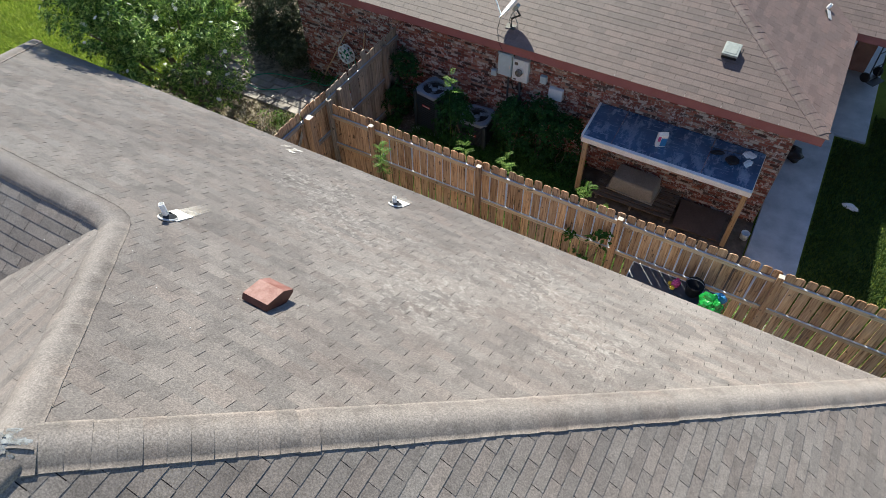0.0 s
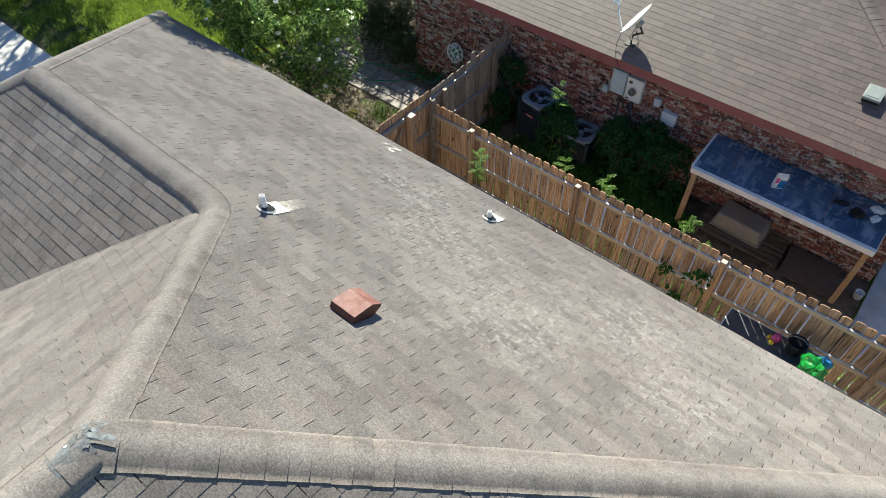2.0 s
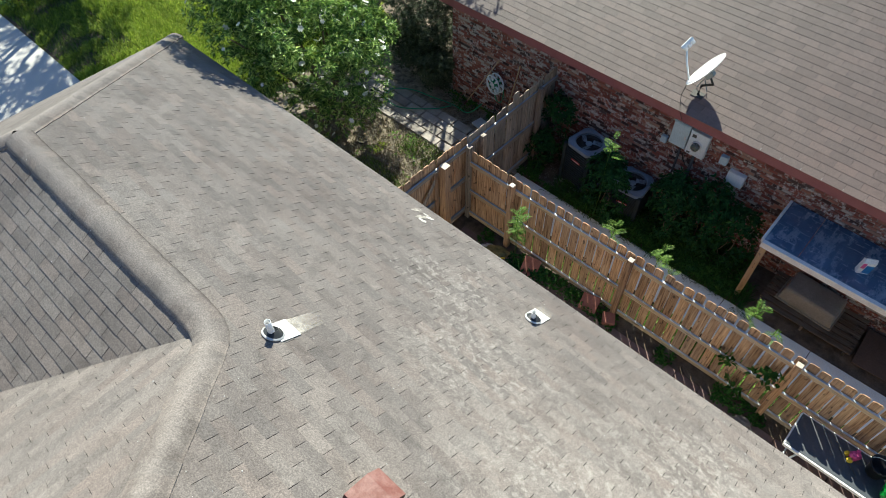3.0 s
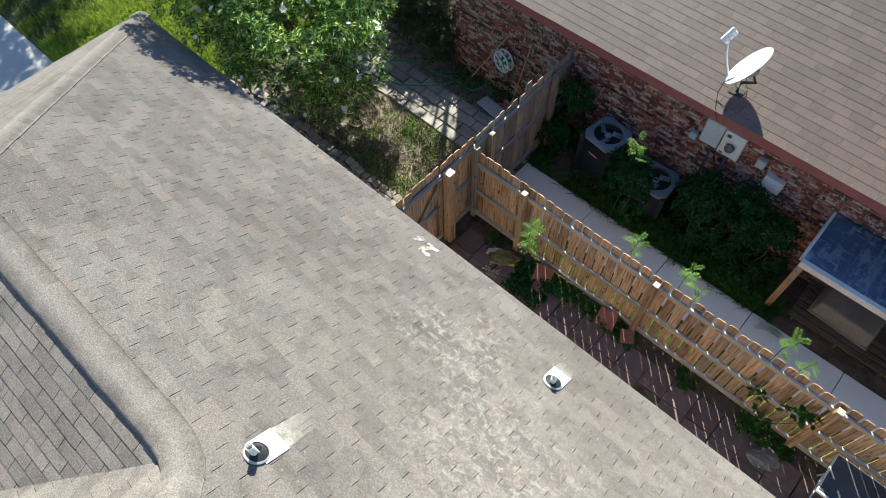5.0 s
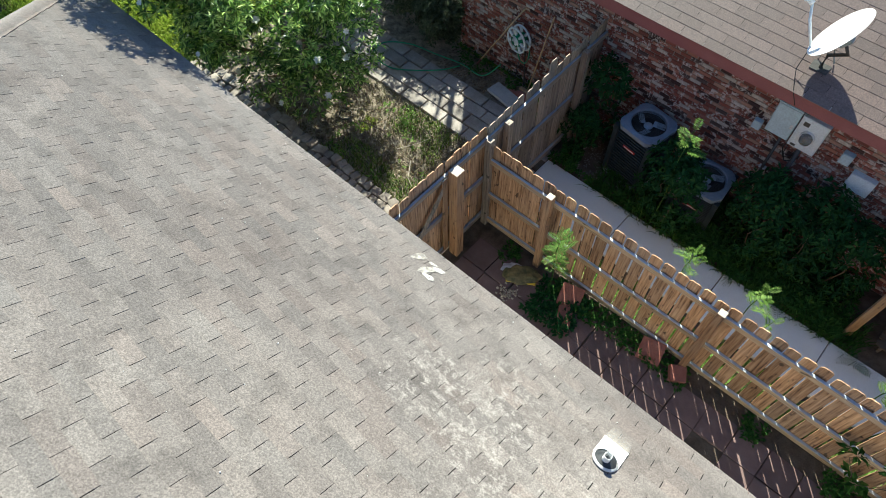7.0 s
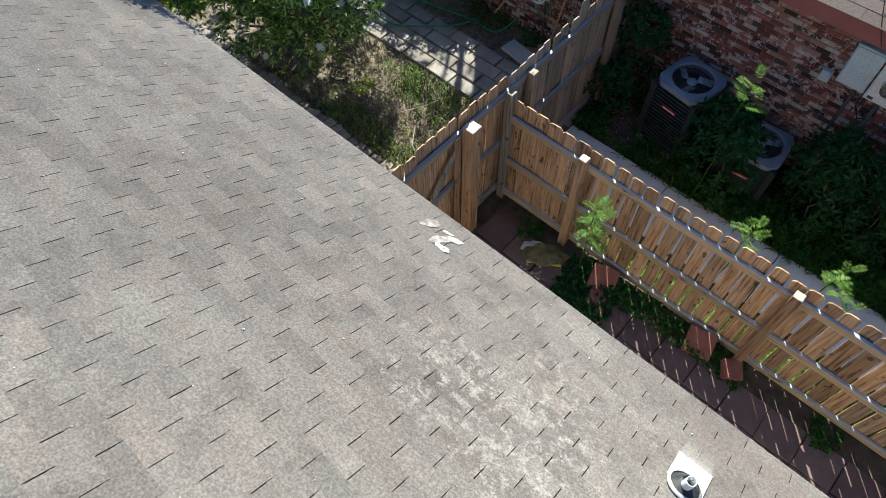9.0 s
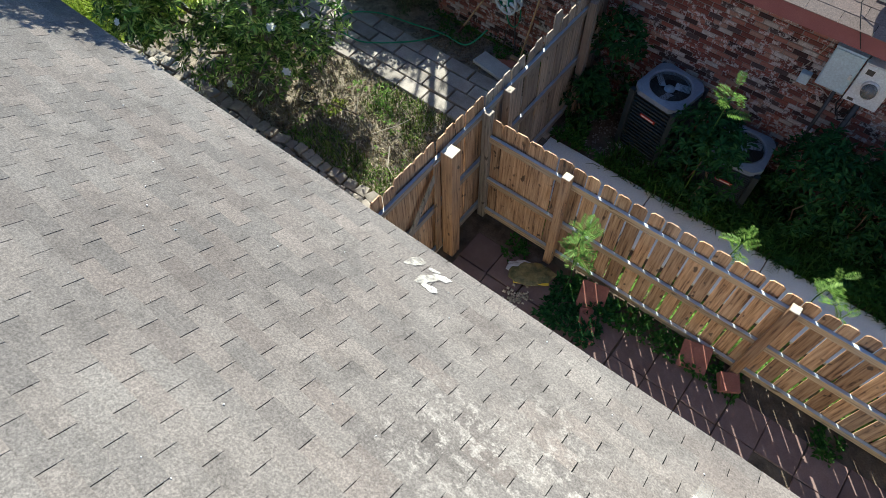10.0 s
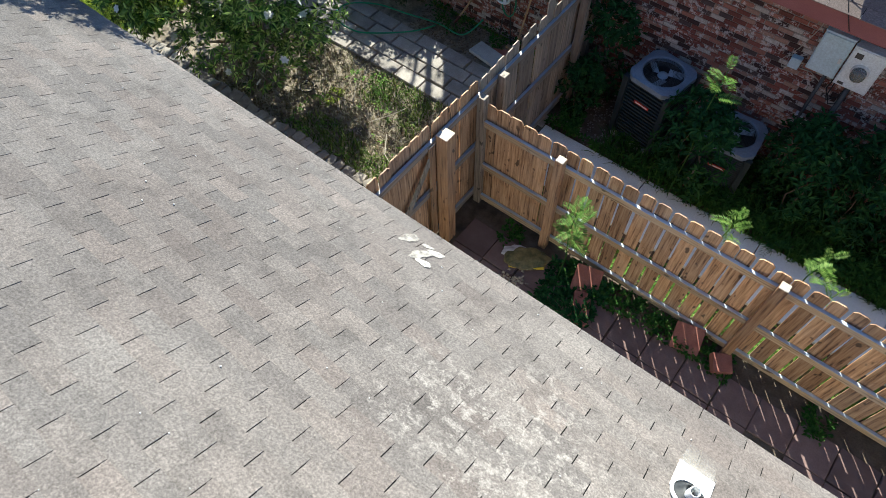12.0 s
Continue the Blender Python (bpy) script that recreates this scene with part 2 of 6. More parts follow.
DRIVE = simple("driveway concrete", (0.42, 0.42, 0.41), (0.54, 0.53, 0.51), 1.2, 0.9, fine=60.0, vary=0.05)
PAVER = simple("red concrete paver", (0.15, 0.1, 0.092), (0.21, 0.148, 0.138), 4.0, 0.9, fine=80.0, vary=0.18)
GREYPAVER = simple("grey stone paver", (0.24, 0.22, 0.2), (0.4, 0.37, 0.34), 4.0, 0.9, fine=60.0, vary=0.2)
WALKCON = simple("smooth walkway concrete", (0.64, 0.71, 0.73), (0.74, 0.8, 0.81), 1.5, 0.35, fine=70.0, height=0.1, vary=0.04, spec=0.6)
YARD = simple("tan yard soil and leaf litter", (0.07, 0.056, 0.042), (0.36, 0.31, 0.245), 9.0, 0.95, fine=70.0, height=0.7, distance=0.02, vary=0)
SOIL = simple("dry soil and litter", (0.06, 0.046, 0.034), (0.17, 0.135, 0.1), 5.0, 0.95, fine=60.0, height=0.6, distance=0.02, vary=0)
STONE = simple("edging stone", (0.18, 0.16, 0.14), (0.33, 0.3, 0.265), 6.0, 0.9, fine=50.0, vary=0.25)
REDWALL = simple("brick red wall", (0.2, 0.1, 0.075), (0.28, 0.15, 0.115), 3.0, 0.9)
# colour chosen so that these unseen walls throw sunlight onto the fence
BOUNCE_WALL = simple("pale light-bouncing wall", (0.62, 0.6, 0.56), (0.72, 0.7, 0.66), 3.0, 0.9)


def ground_material():
    m = Nodes("lawn ground")
    n = m.span(m.noise(0.9, 5.0, 0.65), 0.35, 0.65)
    col = m.mix(n, (0.11, 0.16, 0.022), (0.2, 0.25, 0.04))
    dry = m.span(m.noise(3.2, 5.0, 0.7), 0.56, 0.72)
    col = m.mix(m.math("MULTIPLY", dry, 0.5), col, (0.2, 0.17, 0.1))
    g = m.noise(60.0, 4.0, 0.75)
    col = m.mix(1.0, col, m.ramp(g, [(0.3, (0.5, 0.5, 0.5)), (0.7, (1.5, 1.5, 1.4))]), "MULTIPLY")
    return m.finish(col, 0.95, 0.0, g, 0.8, 0.03, 0.1)


GROUND = ground_material()

WHITE = simple("white painted", (0.7, 0.7, 0.68), (0.82, 0.82, 0.8), 9.0, 0.5, fine=60.0, vary=0.03)
PVC = simple("white plastic pipe", (0.74, 0.75, 0.75), (0.82, 0.82, 0.82), 9.0, 0.4, fine=60.0, vary=0.0)
BOOT = simple("grey weathered rubber", (0.025, 0.028, 0.032), (0.06, 0.065, 0.072), 20.0, 0.5, vary=0.1)
RUBBER = simple("black rubber", (0.012, 0.012, 0.013), (0.025, 0.025, 0.026), 9.0, 0.6, vary=0.0)
ZINC = simple("zinc flashing", (0.5, 0.51, 0.52), (0.68, 0.68, 0.68), 7.0, 0.5, 0.3, fine=40.0, vary=0.05)
GREYMETAL = simple("grey enamelled metal", (0.4, 0.52, 0.58), (0.48, 0.6, 0.66), 5.0, 0.45, 0.0, fine=50.0, vary=0.04)
PALEMETAL = simple("pale grey enamelled metal", (0.62, 0.69, 0.72), (0.7, 0.76, 0.79), 5.0, 0.42, fine=50.0, vary=0.03)
DARKMETAL = simple("dark enamelled metal", (0.05, 0.052, 0.052), (0.085, 0.086, 0.085), 8.0, 0.5, 0.2, fine=50.0, vary=0.05)
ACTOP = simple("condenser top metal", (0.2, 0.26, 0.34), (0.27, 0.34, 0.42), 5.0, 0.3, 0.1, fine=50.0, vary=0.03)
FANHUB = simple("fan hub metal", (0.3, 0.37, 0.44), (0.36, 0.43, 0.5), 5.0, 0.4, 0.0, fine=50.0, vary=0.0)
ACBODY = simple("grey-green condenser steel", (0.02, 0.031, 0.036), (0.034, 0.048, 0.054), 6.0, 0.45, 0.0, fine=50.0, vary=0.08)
# the hood's lit top and shaded sides are in this colour
REDVENT = lit_top_paint("red metal with painted sun and shade", (0.05, 0.018, 0.015), (0.09, 0.036, 0.03), (0.17, 0.066, 0.054), (0.25, 0.135, 0.12))
BLACK = simple("black plastic", (0.012, 0.012, 0.013), (0.02, 0.02, 0.022), 6.0, 0.45, vary=0.0)
BADGE = simple("red enamel badge", (0.4, 0.04, 0.035), (0.46, 0.06, 0.05), 9.0, 0.4, vary=0.0)
VENTGREY = simple("weathered grey-green metal", (0.24, 0.27, 0.26), (0.32, 0.35, 0.335), 7.0, 0.5, fine=50.0, vary=0.0)
CREAM = simple("aged cream plastic", (0.5, 0.52, 0.44), (0.62, 0.63, 0.55), 8.0, 0.5, fine=60.0, vary=0.0)
PANEL = scuffed("scuffed dark roofing sheet", (0.03, 0.075, 0.14), (0.075, 0.14, 0.23), (0.42, 0.5, 0.58))
BOARD = simple("weathered white board", (0.66, 0.66, 0.64), (0.86, 0.86, 0.84), 5.0, 0.4, fine=70.0, vary=0.03, spec=0.6)
LUMBER = wood_material("raw lumber", (0.28, 0.18, 0.085), (0.48, 0.33, 0.17), (0.58, 0.43, 0.25), "z")
PALLET = wood_material("grey pallet wood", (0.07, 0.055, 0.042), (0.14, 0.115, 0.09), (0.2, 0.17, 0.14), "x")
PLY = simple("brown hardboard", (0.085, 0.06, 0.048), (0.12, 0.088, 0.07), 3.0, 0.8, fine=40.0, vary=0.0)
TOTE = simple("dusty plastic tote", (0.22, 0.21, 0.18), (0.3, 0.285, 0.25), 4.0, 0.6, fine=40.0, vary=0.0)
TABLETOP = simple("dark table top", (0.03, 0.04, 0.055), (0.05, 0.06, 0.075), 5.0, 0.5, fine=40.0, vary=0.0, spec=1.0)
PINK = simple("pink plastic", (0.55, 0.06, 0.22), (0.6, 0.1, 0.28), 8.0, 0.4, vary=0.0)
YELLOW = simple("yellow plastic", (0.62, 0.45, 0.03), (0.68, 0.5, 0.06), 8.0, 0.4, vary=0.0)
GREENBAG = simple("green plastic bag", (0.01, 0.2, 0.03), (0.02, 0.34, 0.05), 12.0, 0.25, fine=30.0, height=0.5, distance=0.02, vary=0.1, spec=0.6)
BLUEBAG = simple("blue print on plastic", (0.03, 0.16, 0.4), (0.05, 0.25, 0.5), 9.0, 0.3, vary=0.0)
SACK = simple("printed plastic sack", (0.06, 0.075, 0.035), (0.3, 0.24, 0.1), 9.0, 0.35, fine=30.0, vary=0.0)
PEBBLE = simple("pale gravel", (0.3, 0.26, 0.2), (0.45, 0.4, 0.32), 20.0, 0.9, vary=0.3)
LITTER = simple("brown dead leaf", (0.07, 0.05, 0.033), (0.26, 0.2, 0.13), 14.0, 0.9, vary=0.4)
HOSE = simple("green rubber hose", (0.02, 0.2, 0.1), (0.035, 0.28, 0.14), 6.0, 0.4, vary=0.0)
REDBLOCK = simple("red concrete block", (0.26, 0.1, 0.075), (0.34, 0.15, 0.115), 6.0, 0.9, fine=70.0, vary=0.12)
BARK = simple("grey brown bark", (0.11, 0.085, 0.06), (0.2, 0.165, 0.13), 9.0, 0.9, fine=50.0, height=0.8, distance=0.01, vary=0.1)
PALEBARK = simple("pale bark", (0.3, 0.27, 0.22), (0.42, 0.39, 0.33), 7.0, 0.9, fine=50.0, vary=0.1)
TAR = simple("grey roof cement", (0.11, 0.112, 0.112), (0.2, 0.2, 0.198), 14.0, 0.7, fine=90.0, height=0.7, distance=0.01, vary=0.0)
CEMENT = worn("bluish roof cement coat", (0.22, 0.235, 0.25), 13.0, 0.4, 0.62)
WASH = worn("pale washed-out streak", (0.5, 0.475, 0.44), 14.0, 0.2, 0.7, True)
SMEAR = worn("thin paint smear", (0.42, 0.4, 0.37), 16.0, 0.28, 0.66)
LIME = worn("white paint spill", (0.62, 0.6, 0.57), 30.0, 0.3, 0.58)
GLASS = Nodes("meter glass").finish((0.8, 0.85, 0.85), 0.08, 0.0, spec=0.6)
GLASS.node_tree.nodes["Principled BSDF"].inputs["Transmission Weight"].default_value = 0.85
LEAF_BUSH = leaf_material("glossy shrub leaf", (0.012, 0.045, 0.008), (0.12, 0.26, 0.036), (0.6, 0.76, 0.22), 0.42, 0.13)
LEAF_GREY = leaf_material("small grey-green leaf", (0.03, 0.045, 0.025), (0.06, 0.085, 0.045), (0.11, 0.14, 0.08), 0.5, 0.15)
LEAF_FERN = leaf_material("bright compound leaf", (0.09, 0.19, 0.035), (0.15, 0.28, 0.055), (0.26, 0.4, 0.1), 0.5, 0.35)
LEAF_WEED = leaf_material("shade weed leaf", (0.018, 0.065, 0.01), (0.036, 0.115, 0.018), (0.08, 0.18, 0.035), 0.7, 0.25)
LEAF_DARK = leaf_material("dark weed leaf", (0.009, 0.045, 0.014), (0.022, 0.09, 0.026), (0.045, 0.14, 0.04), 0.75, 0.25)
GRASS = leaf_material("lawn grass", (0.16, 0.24, 0.03), (0.3, 0.42, 0.045), (0.48, 0.54, 0.1), 0.6, 0.35)
# lawn grass made darker to stand in for the house's shade
SHADE_TURF = leaf_material("short turf darkened for shade", (0.02, 0.05, 0.01), (0.048, 0.095, 0.018), (0.12, 0.17, 0.04), 0.7, 0.25)
YARDTURF = leaf_material("green yard tufts", (0.03, 0.07, 0.012), (0.09, 0.155, 0.028), (0.26, 0.32, 0.09), 0.7, 0.25)
DRYGRASS = leaf_material("dry yard grass", (0.06, 0.075, 0.03), (0.2, 0.195, 0.1), (0.52, 0.47, 0.34), 0.7, 0.25)
PETAL = leaf_material("white petal", (0.75, 0.75, 0.72), (0.8, 0.8, 0.78), (0.84, 0.84, 0.82), 0.5, 0.2)

# ---- mesh helpers ----
def mesh(name, verts, faces, material):
    me = bpy.data.meshes.new(name)
    me.from_pydata([tuple(v) for v in verts], [], faces)
    me.materials.append(material)
    return me


def from_bm(name, bm, material, smooth=False):
    me = bpy.data.meshes.new(name)
    bm.to_mesh(me)
    bm.free()
    if smooth:
        for p in me.polygons:
            p.use_smooth = True
    if material:
        me.materials.append(material)
    return me


def part(name, data, material=None, parent=None, label="", m=None, kind="", smooth=False):
    """One mesh object under a thing or a part; data is a bmesh or a mesh."""
    if isinstance(data, bmesh.types.BMesh):
        data = from_bm(name, data, material, smooth)
    ob = new(name, data)
    if parent is not None:
        ob.parent = parent
    if m is not None:
        ob.matrix_basis = m
    return tagged(ob, label, kind=kind)


def thing(name, m, label, category, group="", kind=""):
    ob = new(name)
    ob.empty_display_size = 0.1
    ob.matrix_basis = m if isinstance(m, Matrix) else Matrix.Translation(m)
    return tagged(ob, label, category, group, kind)


def box(x0, x1, y0, y1, z0, z1, bevel=0.0, segments=1):
    bm = bmesh.new()
    bmesh.ops.create_cube(bm, size=1.0, matrix=Matrix.LocRotScale(((x0 + x1) / 2, (y0 + y1) / 2, (z0 + z1) / 2), None, (abs(x1 - x0), abs(y1 - y0), abs(z1 - z0))))
    if bevel:
        bmesh.ops.bevel(bm, geom=bm.edges[:], offset=bevel, segments=segments, affect="EDGES", profile=0.7)
    return bm


def lathe(profile, steps=24, closed=False):
    """A turned shape from (radius, height) pairs."""
    bm = bmesh.new()
    rings = [[bm.verts.new((r * math.cos(2 * math.pi * i / steps), r * math.sin(2 * math.pi * i / steps), z)) for i in range(steps)] for r, z in profile]
    for a, b in zip(rings, rings[1:]):
        for i in range(steps):
            bm.faces.new((a[i], a[(i + 1) % steps], b[(i + 1) % steps], b[i]))
    if closed:
        bm.faces.new(rings[0][::-1])
        bm.faces.new(rings[-1])
    bmesh.ops.recalc_face_normals(bm, faces=bm.faces[:])
    return bm


def tube(points, radius, steps=8, taper=None):
    """A round bar along points; taper gives the radius at the far end."""
    bm = bmesh.new()
    pts = [Vector(p) for p in points]
    rings = []
    for i, p in enumerate(pts):
        way = (pts[min(i + 1, len(pts) - 1)] - pts[max(i - 1, 0)]).normalized()
        side = way.cross(Vector((0.13, 0.21, 1.0)) if abs(way.z) < 0.95 else Vector((1, 0.1, 0))).normalized()
        up = side.cross(way)
        r = radius + ((taper if taper is not None else radius) - radius) * i / max(1, len(pts) - 1)
        rings.append([bm.verts.new(p + r * (math.cos(a) * side + math.sin(a) * up)) for a in (2 * math.pi * k / steps for k in range(steps))])
    for a, b in zip(rings, rings[1:]):
        for k in range(steps):
            bm.faces.new((a[k], a[(k + 1) % steps], b[(k + 1) % steps], b[k]))
    bm.faces.new(rings[0][::-1])
    bm.faces.new(rings[-1])
    bmesh.ops.recalc_face_normals(bm, faces=bm.faces[:])
    return bm


def smooth_line(points, steps=6):
    """A line that bends softly through the points."""
    p = [Vector(q) for q in points]
    out = []
    for i in range(len(p) - 1):
        a, b, c, d = p[max(i - 1, 0)], p[i], p[i + 1], p[min(i + 2, len(p) - 1)]
        for k in range(steps):
            t = k / steps
            out.append(0.5 * (2 * b + (c - a) * t + (2 * a - 5 * b + 4 * c - d) * t * t + (3 * b - a - 3 * c + d) * t ** 3))
    return out + [p[-1]]


def clipped(poly, halves):
    """A convex polygon cut by half planes (a, b, c): a*u + b*v + c >= 0 stays."""
    for a, b, c in halves:
        out = []
        for (u0, v0), (u1, v1) in zip(poly, poly[1:] + poly[:1]):
            d0, d1 = a * u0 + b * v0 + c, a * u1 + b * v1 + c
            if d0 >= 0:
                out.append((u0, v0))
            if (d0 < 0) != (d1 < 0):
                s = d0 / (d0 - d1)
                out.append((u0 + s * (u1 - u0), v0 + s * (v1 - v0)))
        poly = out
        if len(poly) < 3:
            return []
    return poly


# ---- ground ----
def sheet(name, x0, x1, y0, y1, z, material, label, category, step=0.0, wave=0.0):
    if step:
        nx, ny = max(1, int((x1 - x0) / step)), max(1, int((y1 - y0) / step))
    else:
        nx = ny = 1
    verts = []
    for j in range(ny + 1):
        for i in range(nx + 1):
            x, y = x0 + (x1 - x0) * i / nx, y0 + (y1 - y0) * j / ny
            verts.append((x, y, z + wave * noise.noise((x * 1.3, y * 1.3, 0.0))))
    faces = [(j * (nx + 1) + i, j * (nx + 1) + i + 1, (j + 1) * (nx + 1) + i + 1, (j + 1) * (nx + 1) + i) for j in range(ny) for i in range(nx)]
    return tagged(new(name, mesh(name, verts, faces, material)), label, category, kind="structure")


sheet("ground", -600, 600, -600, 600, -0.06, GROUND, "green lawn and ground round both houses", "ground")

# ---- the house under the camera: hip roof ----
SLOPE = 0.59
EAVE_Y, EAVE_Z = 5.88, 2.372
PEAK = (-3.0, 0.1, 5.782)
RIDGE_Y = 2.33
RIDGE_Z = EAVE_Z + SLOPE * (EAVE_Y - RIDGE_Y)
WEST_X = -12.55
EAST_X = PEAK[0] + (EAVE_Y - PEAK[1])
SOUTH_Y = -9.0
JOIN_X = PEAK[0] - (RIDGE_Y - PEAK[1])
RIDGE_W = WEST_X + (EAVE_Y - RIDGE_Y)
TAB, SHOW = 0.305, 0.1236


def slope_frame(origin, along, slope):
    """Matrix of a roof slope: u along the eave, v up the slope, n out of it. along is a unit vector; up is to its left."""
    u = Vector((*along, 0.0))
    up = Vector((-along[1], along[0], 0.0))
    v = (up + Vector((0, 0, slope))).normalized()
    n = u.cross(v)
    m = Matrix((u, v, n)).transposed().to_4x4()
    return Matrix.Translation(origin) @ m


def tab_shape(poly, v0, thick, show):
    """Top and edges of one shingle tab from its outline in u, v."""
    top = [(u, v, max(0.0012, thick * (1.0 - (v - v0) / (show * 1.25)))) for u, v in poly]
    low = [(u, v, -0.004) for u, v in poly]
    k = len(poly)
    return top + low, [tuple(range(k))] + [(i, i + k, (i + 1) % k + k, (i + 1) % k) for i in range(k)]


def shingle_slope(house, frame_m, u_range, v_max, halves_at, material, near=None, tab=TAB, show=SHOW, thick=0.006, label="", seed=1, slot=0.006, phase=0.0, drift=None, v_shift=-0.0248, tilt=0.0):
    """Courses of three-tab shingles on one slope. Tabs inside near(u, v) are pieces of their own, the rest one mesh."""
    rng = random.Random(seed)
    slope = part("roof_slope", mesh("roof_slope", *deck_shape(u_range, v_max, halves_at), DECK), parent=house, label=label, m=frame_m)
    verts, faces, single = [], [], []
    skew = tilt * tab / 2
    shape = mesh("shingle", *tab_shape([(-tab / 2 + slot / 2, -skew), (tab / 2 - slot / 2, skew), (tab / 2 - slot / 2, show * 0.97 + skew), (tab / 2, show * 1.02 + skew), (tab / 2, show * 1.25 + skew), (-tab / 2, show * 1.25 - skew), (-tab / 2, show * 1.02 - skew), (-tab / 2 + slot / 2, show * 0.97 - skew)], 0.0, thick, show), material)
    lean = sorted((tilt * u_range[0], tilt * u_range[1]))
    for r in range(int((-v_shift - lean[1]) / show) - 1 if tilt else 0, int((v_max - lean[0]) / show) + 1):
        off = ((r * (drift or tab / 2) + phase - u_range[0]) % tab) + rng.uniform(-0.003, 0.003)
        for i in range(int((u_range[1] - u_range[0]) / tab) + 2):
            uc = u_range[0] + off + (i - 0.5) * tab + rng.uniform(-0.0007, 0.0007)
            a, b = uc - tab / 2 + slot / 2, uc + tab / 2 - slot / 2
            v0 = r * show + v_shift + tilt * uc
            if v0 > v_max or v0 < -show * 1.2:
                continue
            dv = rng.uniform(-0.0025, 0.0025)
            e, h = slot / 2, show * rng.uniform(0.86, 1.0)
            low, high = v0 - skew, v0 + skew
            rect = [(a, low + dv), (b, high + dv + rng.uniform(-0.002, 0.002)), (b, high + h), (b + e, high + h * 1.05), (b + e, high + show * 1.25), (a - e, low + show * 1.25), (a - e, low + h * 1.05), (a, low + h)]
            cut = clipped(rect, halves_at(uc, v0 + show / 2) + ([(0, 1, 0.025)] if tilt else []))
            if not cut:
                continue
            whole = len(cut) == 8 and all(abs(p[0] - q[0]) + abs(p[1] - q[1]) < 1e-6 for p, q in zip(cut, rect))
            if whole and near and near(uc, v0) and len(single) < 300:
                single.append((uc, v0 + dv))
                continue
            vs, fs = tab_shape(cut, v0, thick * rng.uniform(0.75, 1.3), show)
            k = len(verts)
            verts += vs
            faces += [tuple(x + k for x in f) for f in fs]
    part("shingles", mesh("shingles", verts, faces, material), parent=slope, kind="stuff")
    return slope, shape, single


def deck_shape(u_range, v_max, halves_at):
    """The boarded slope under the shingles, as strips cut to the roof's outline."""
    verts, faces = [], []
    n = 120
    for i in range(n):
        a = u_range[0] + (u_range[1] - u_range[0]) * i / n
        b = u_range[0] + (u_range[1] - u_range[0]) * (i + 1) / n
        cut = clipped([(a, 0.0), (b, 0.0), (b, v_max), (a, v_max)], halves_at((a + b) / 2, v_max / 2))
        if cut:
            k, c = len(verts), len(cut)
            verts += [(u, v, 0.0) for u, v in cut] + [(u, v, -0.09) for u, v in cut]
            faces += [tuple(range(k, k + c)), tuple(range(k + 2 * c - 1, k + c - 1, -1))]
            faces += [(k + j, k + c + j, k + c + (j + 1) % c, k + (j + 1) % c) for j in range(c)]
    return verts, faces


COS = 1 / math.hypot(1, SLOPE)
house = thing("house", (0, 0, 0), "single-storey house with a weathered grey shingle hip roof", "house", kind="structure")
late_pieces = []

# north slope: v = (EAVE_Y - y) / COS, u = -x
north_m = slope_frame((0, EAVE_Y, EAVE_Z), (-1, 0), SLOPE)


def north_cut(u, v):
    halves = [(-1, -COS, -WEST_X), (1, -COS, EAST_X)]
    if -u < JOIN_X:
        halves.append((0, -1, (EAVE_Y - RIDGE_Y) / COS))
    else:
        halves.append((-1, -COS, EAVE_Y - PEAK[1] - PEAK[0]))
    return halves


late_pieces.append(shingle_slope(house, north_m, (-EAST_X, -WEST_X), (EAVE_Y - PEAK[1]) / COS, north_cut, SHINGLE,
                                 lambda u, v: 3.4 < u < 6.8 and 0.35 < v < 2.3, label="grey roof slope with pale lichen patches", seed=3, phase=0.0518, drift=0.1746, tab=0.3058, show=0.13, v_shift=-0.0104, tilt=-0.039))

# south slope of the west wing: u = x, v up towards the ridge
RUN = EAVE_Y - RIDGE_Y
south_m = slope_frame((0, RIDGE_Y - RUN, EAVE_Z), (1, 0), SLOPE)
shingle_slope(house, south_m, (WEST_X, JOIN_X), RUN / COS, lambda u, v: [(0, -1, RUN / COS), (-1, COS, JOIN_X - RUN), (1, -COS, -RIDGE_W + RUN)],
              SHINGLE, label="grey roof slope behind the ridge", seed=4, slot=0.006, thick=0.007)

# west hip end: u = -y
west_m = slope_frame((WEST_X, 0, EAVE_Z), (0, -1), SLOPE)
shingle_slope(house, west_m, (-EAVE_Y, EAVE_Y - 2 * RIDGE_Y), RUN / COS, lambda u, v: [(1, -COS, EAVE_Y), (-1, -COS, EAVE_Y - 2 * RIDGE_Y)],
              SHINGLE, label="grey hip end slope", seed=5)

# slopes of the main wing, west and east of its ridge
WING = 5.78
wing_w = slope_frame((PEAK[0] - WING, 0, EAVE_Z), (0, -1), SLOPE)
shingle_slope(house, wing_w, (-RIDGE_Y, -SOUTH_Y), WING / COS, lambda u, v: [(0, -1, WING / COS), (1, -COS, PEAK[1] + WING), (1, COS, RIDGE_Y + PEAK[0] - WING - JOIN_X)],
              SHINGLE, label="grey roof slope down to the valley", seed=6, slot=0.004, thick=0.008, drift=0.1745)
wing_e = slope_frame((PEAK[0] + WING, 0, EAVE_Z), (0, 1), SLOPE)
shingle_slope(house, wing_e, (SOUTH_Y, EAVE_Y), WING / COS, lambda u, v: [(0, -1, WING / COS), (-1, -COS, EAVE_Y)],
              SHINGLE, label="dark grey roof slope with clear shingle courses", seed=7, slot=0.006, thick=0.005)


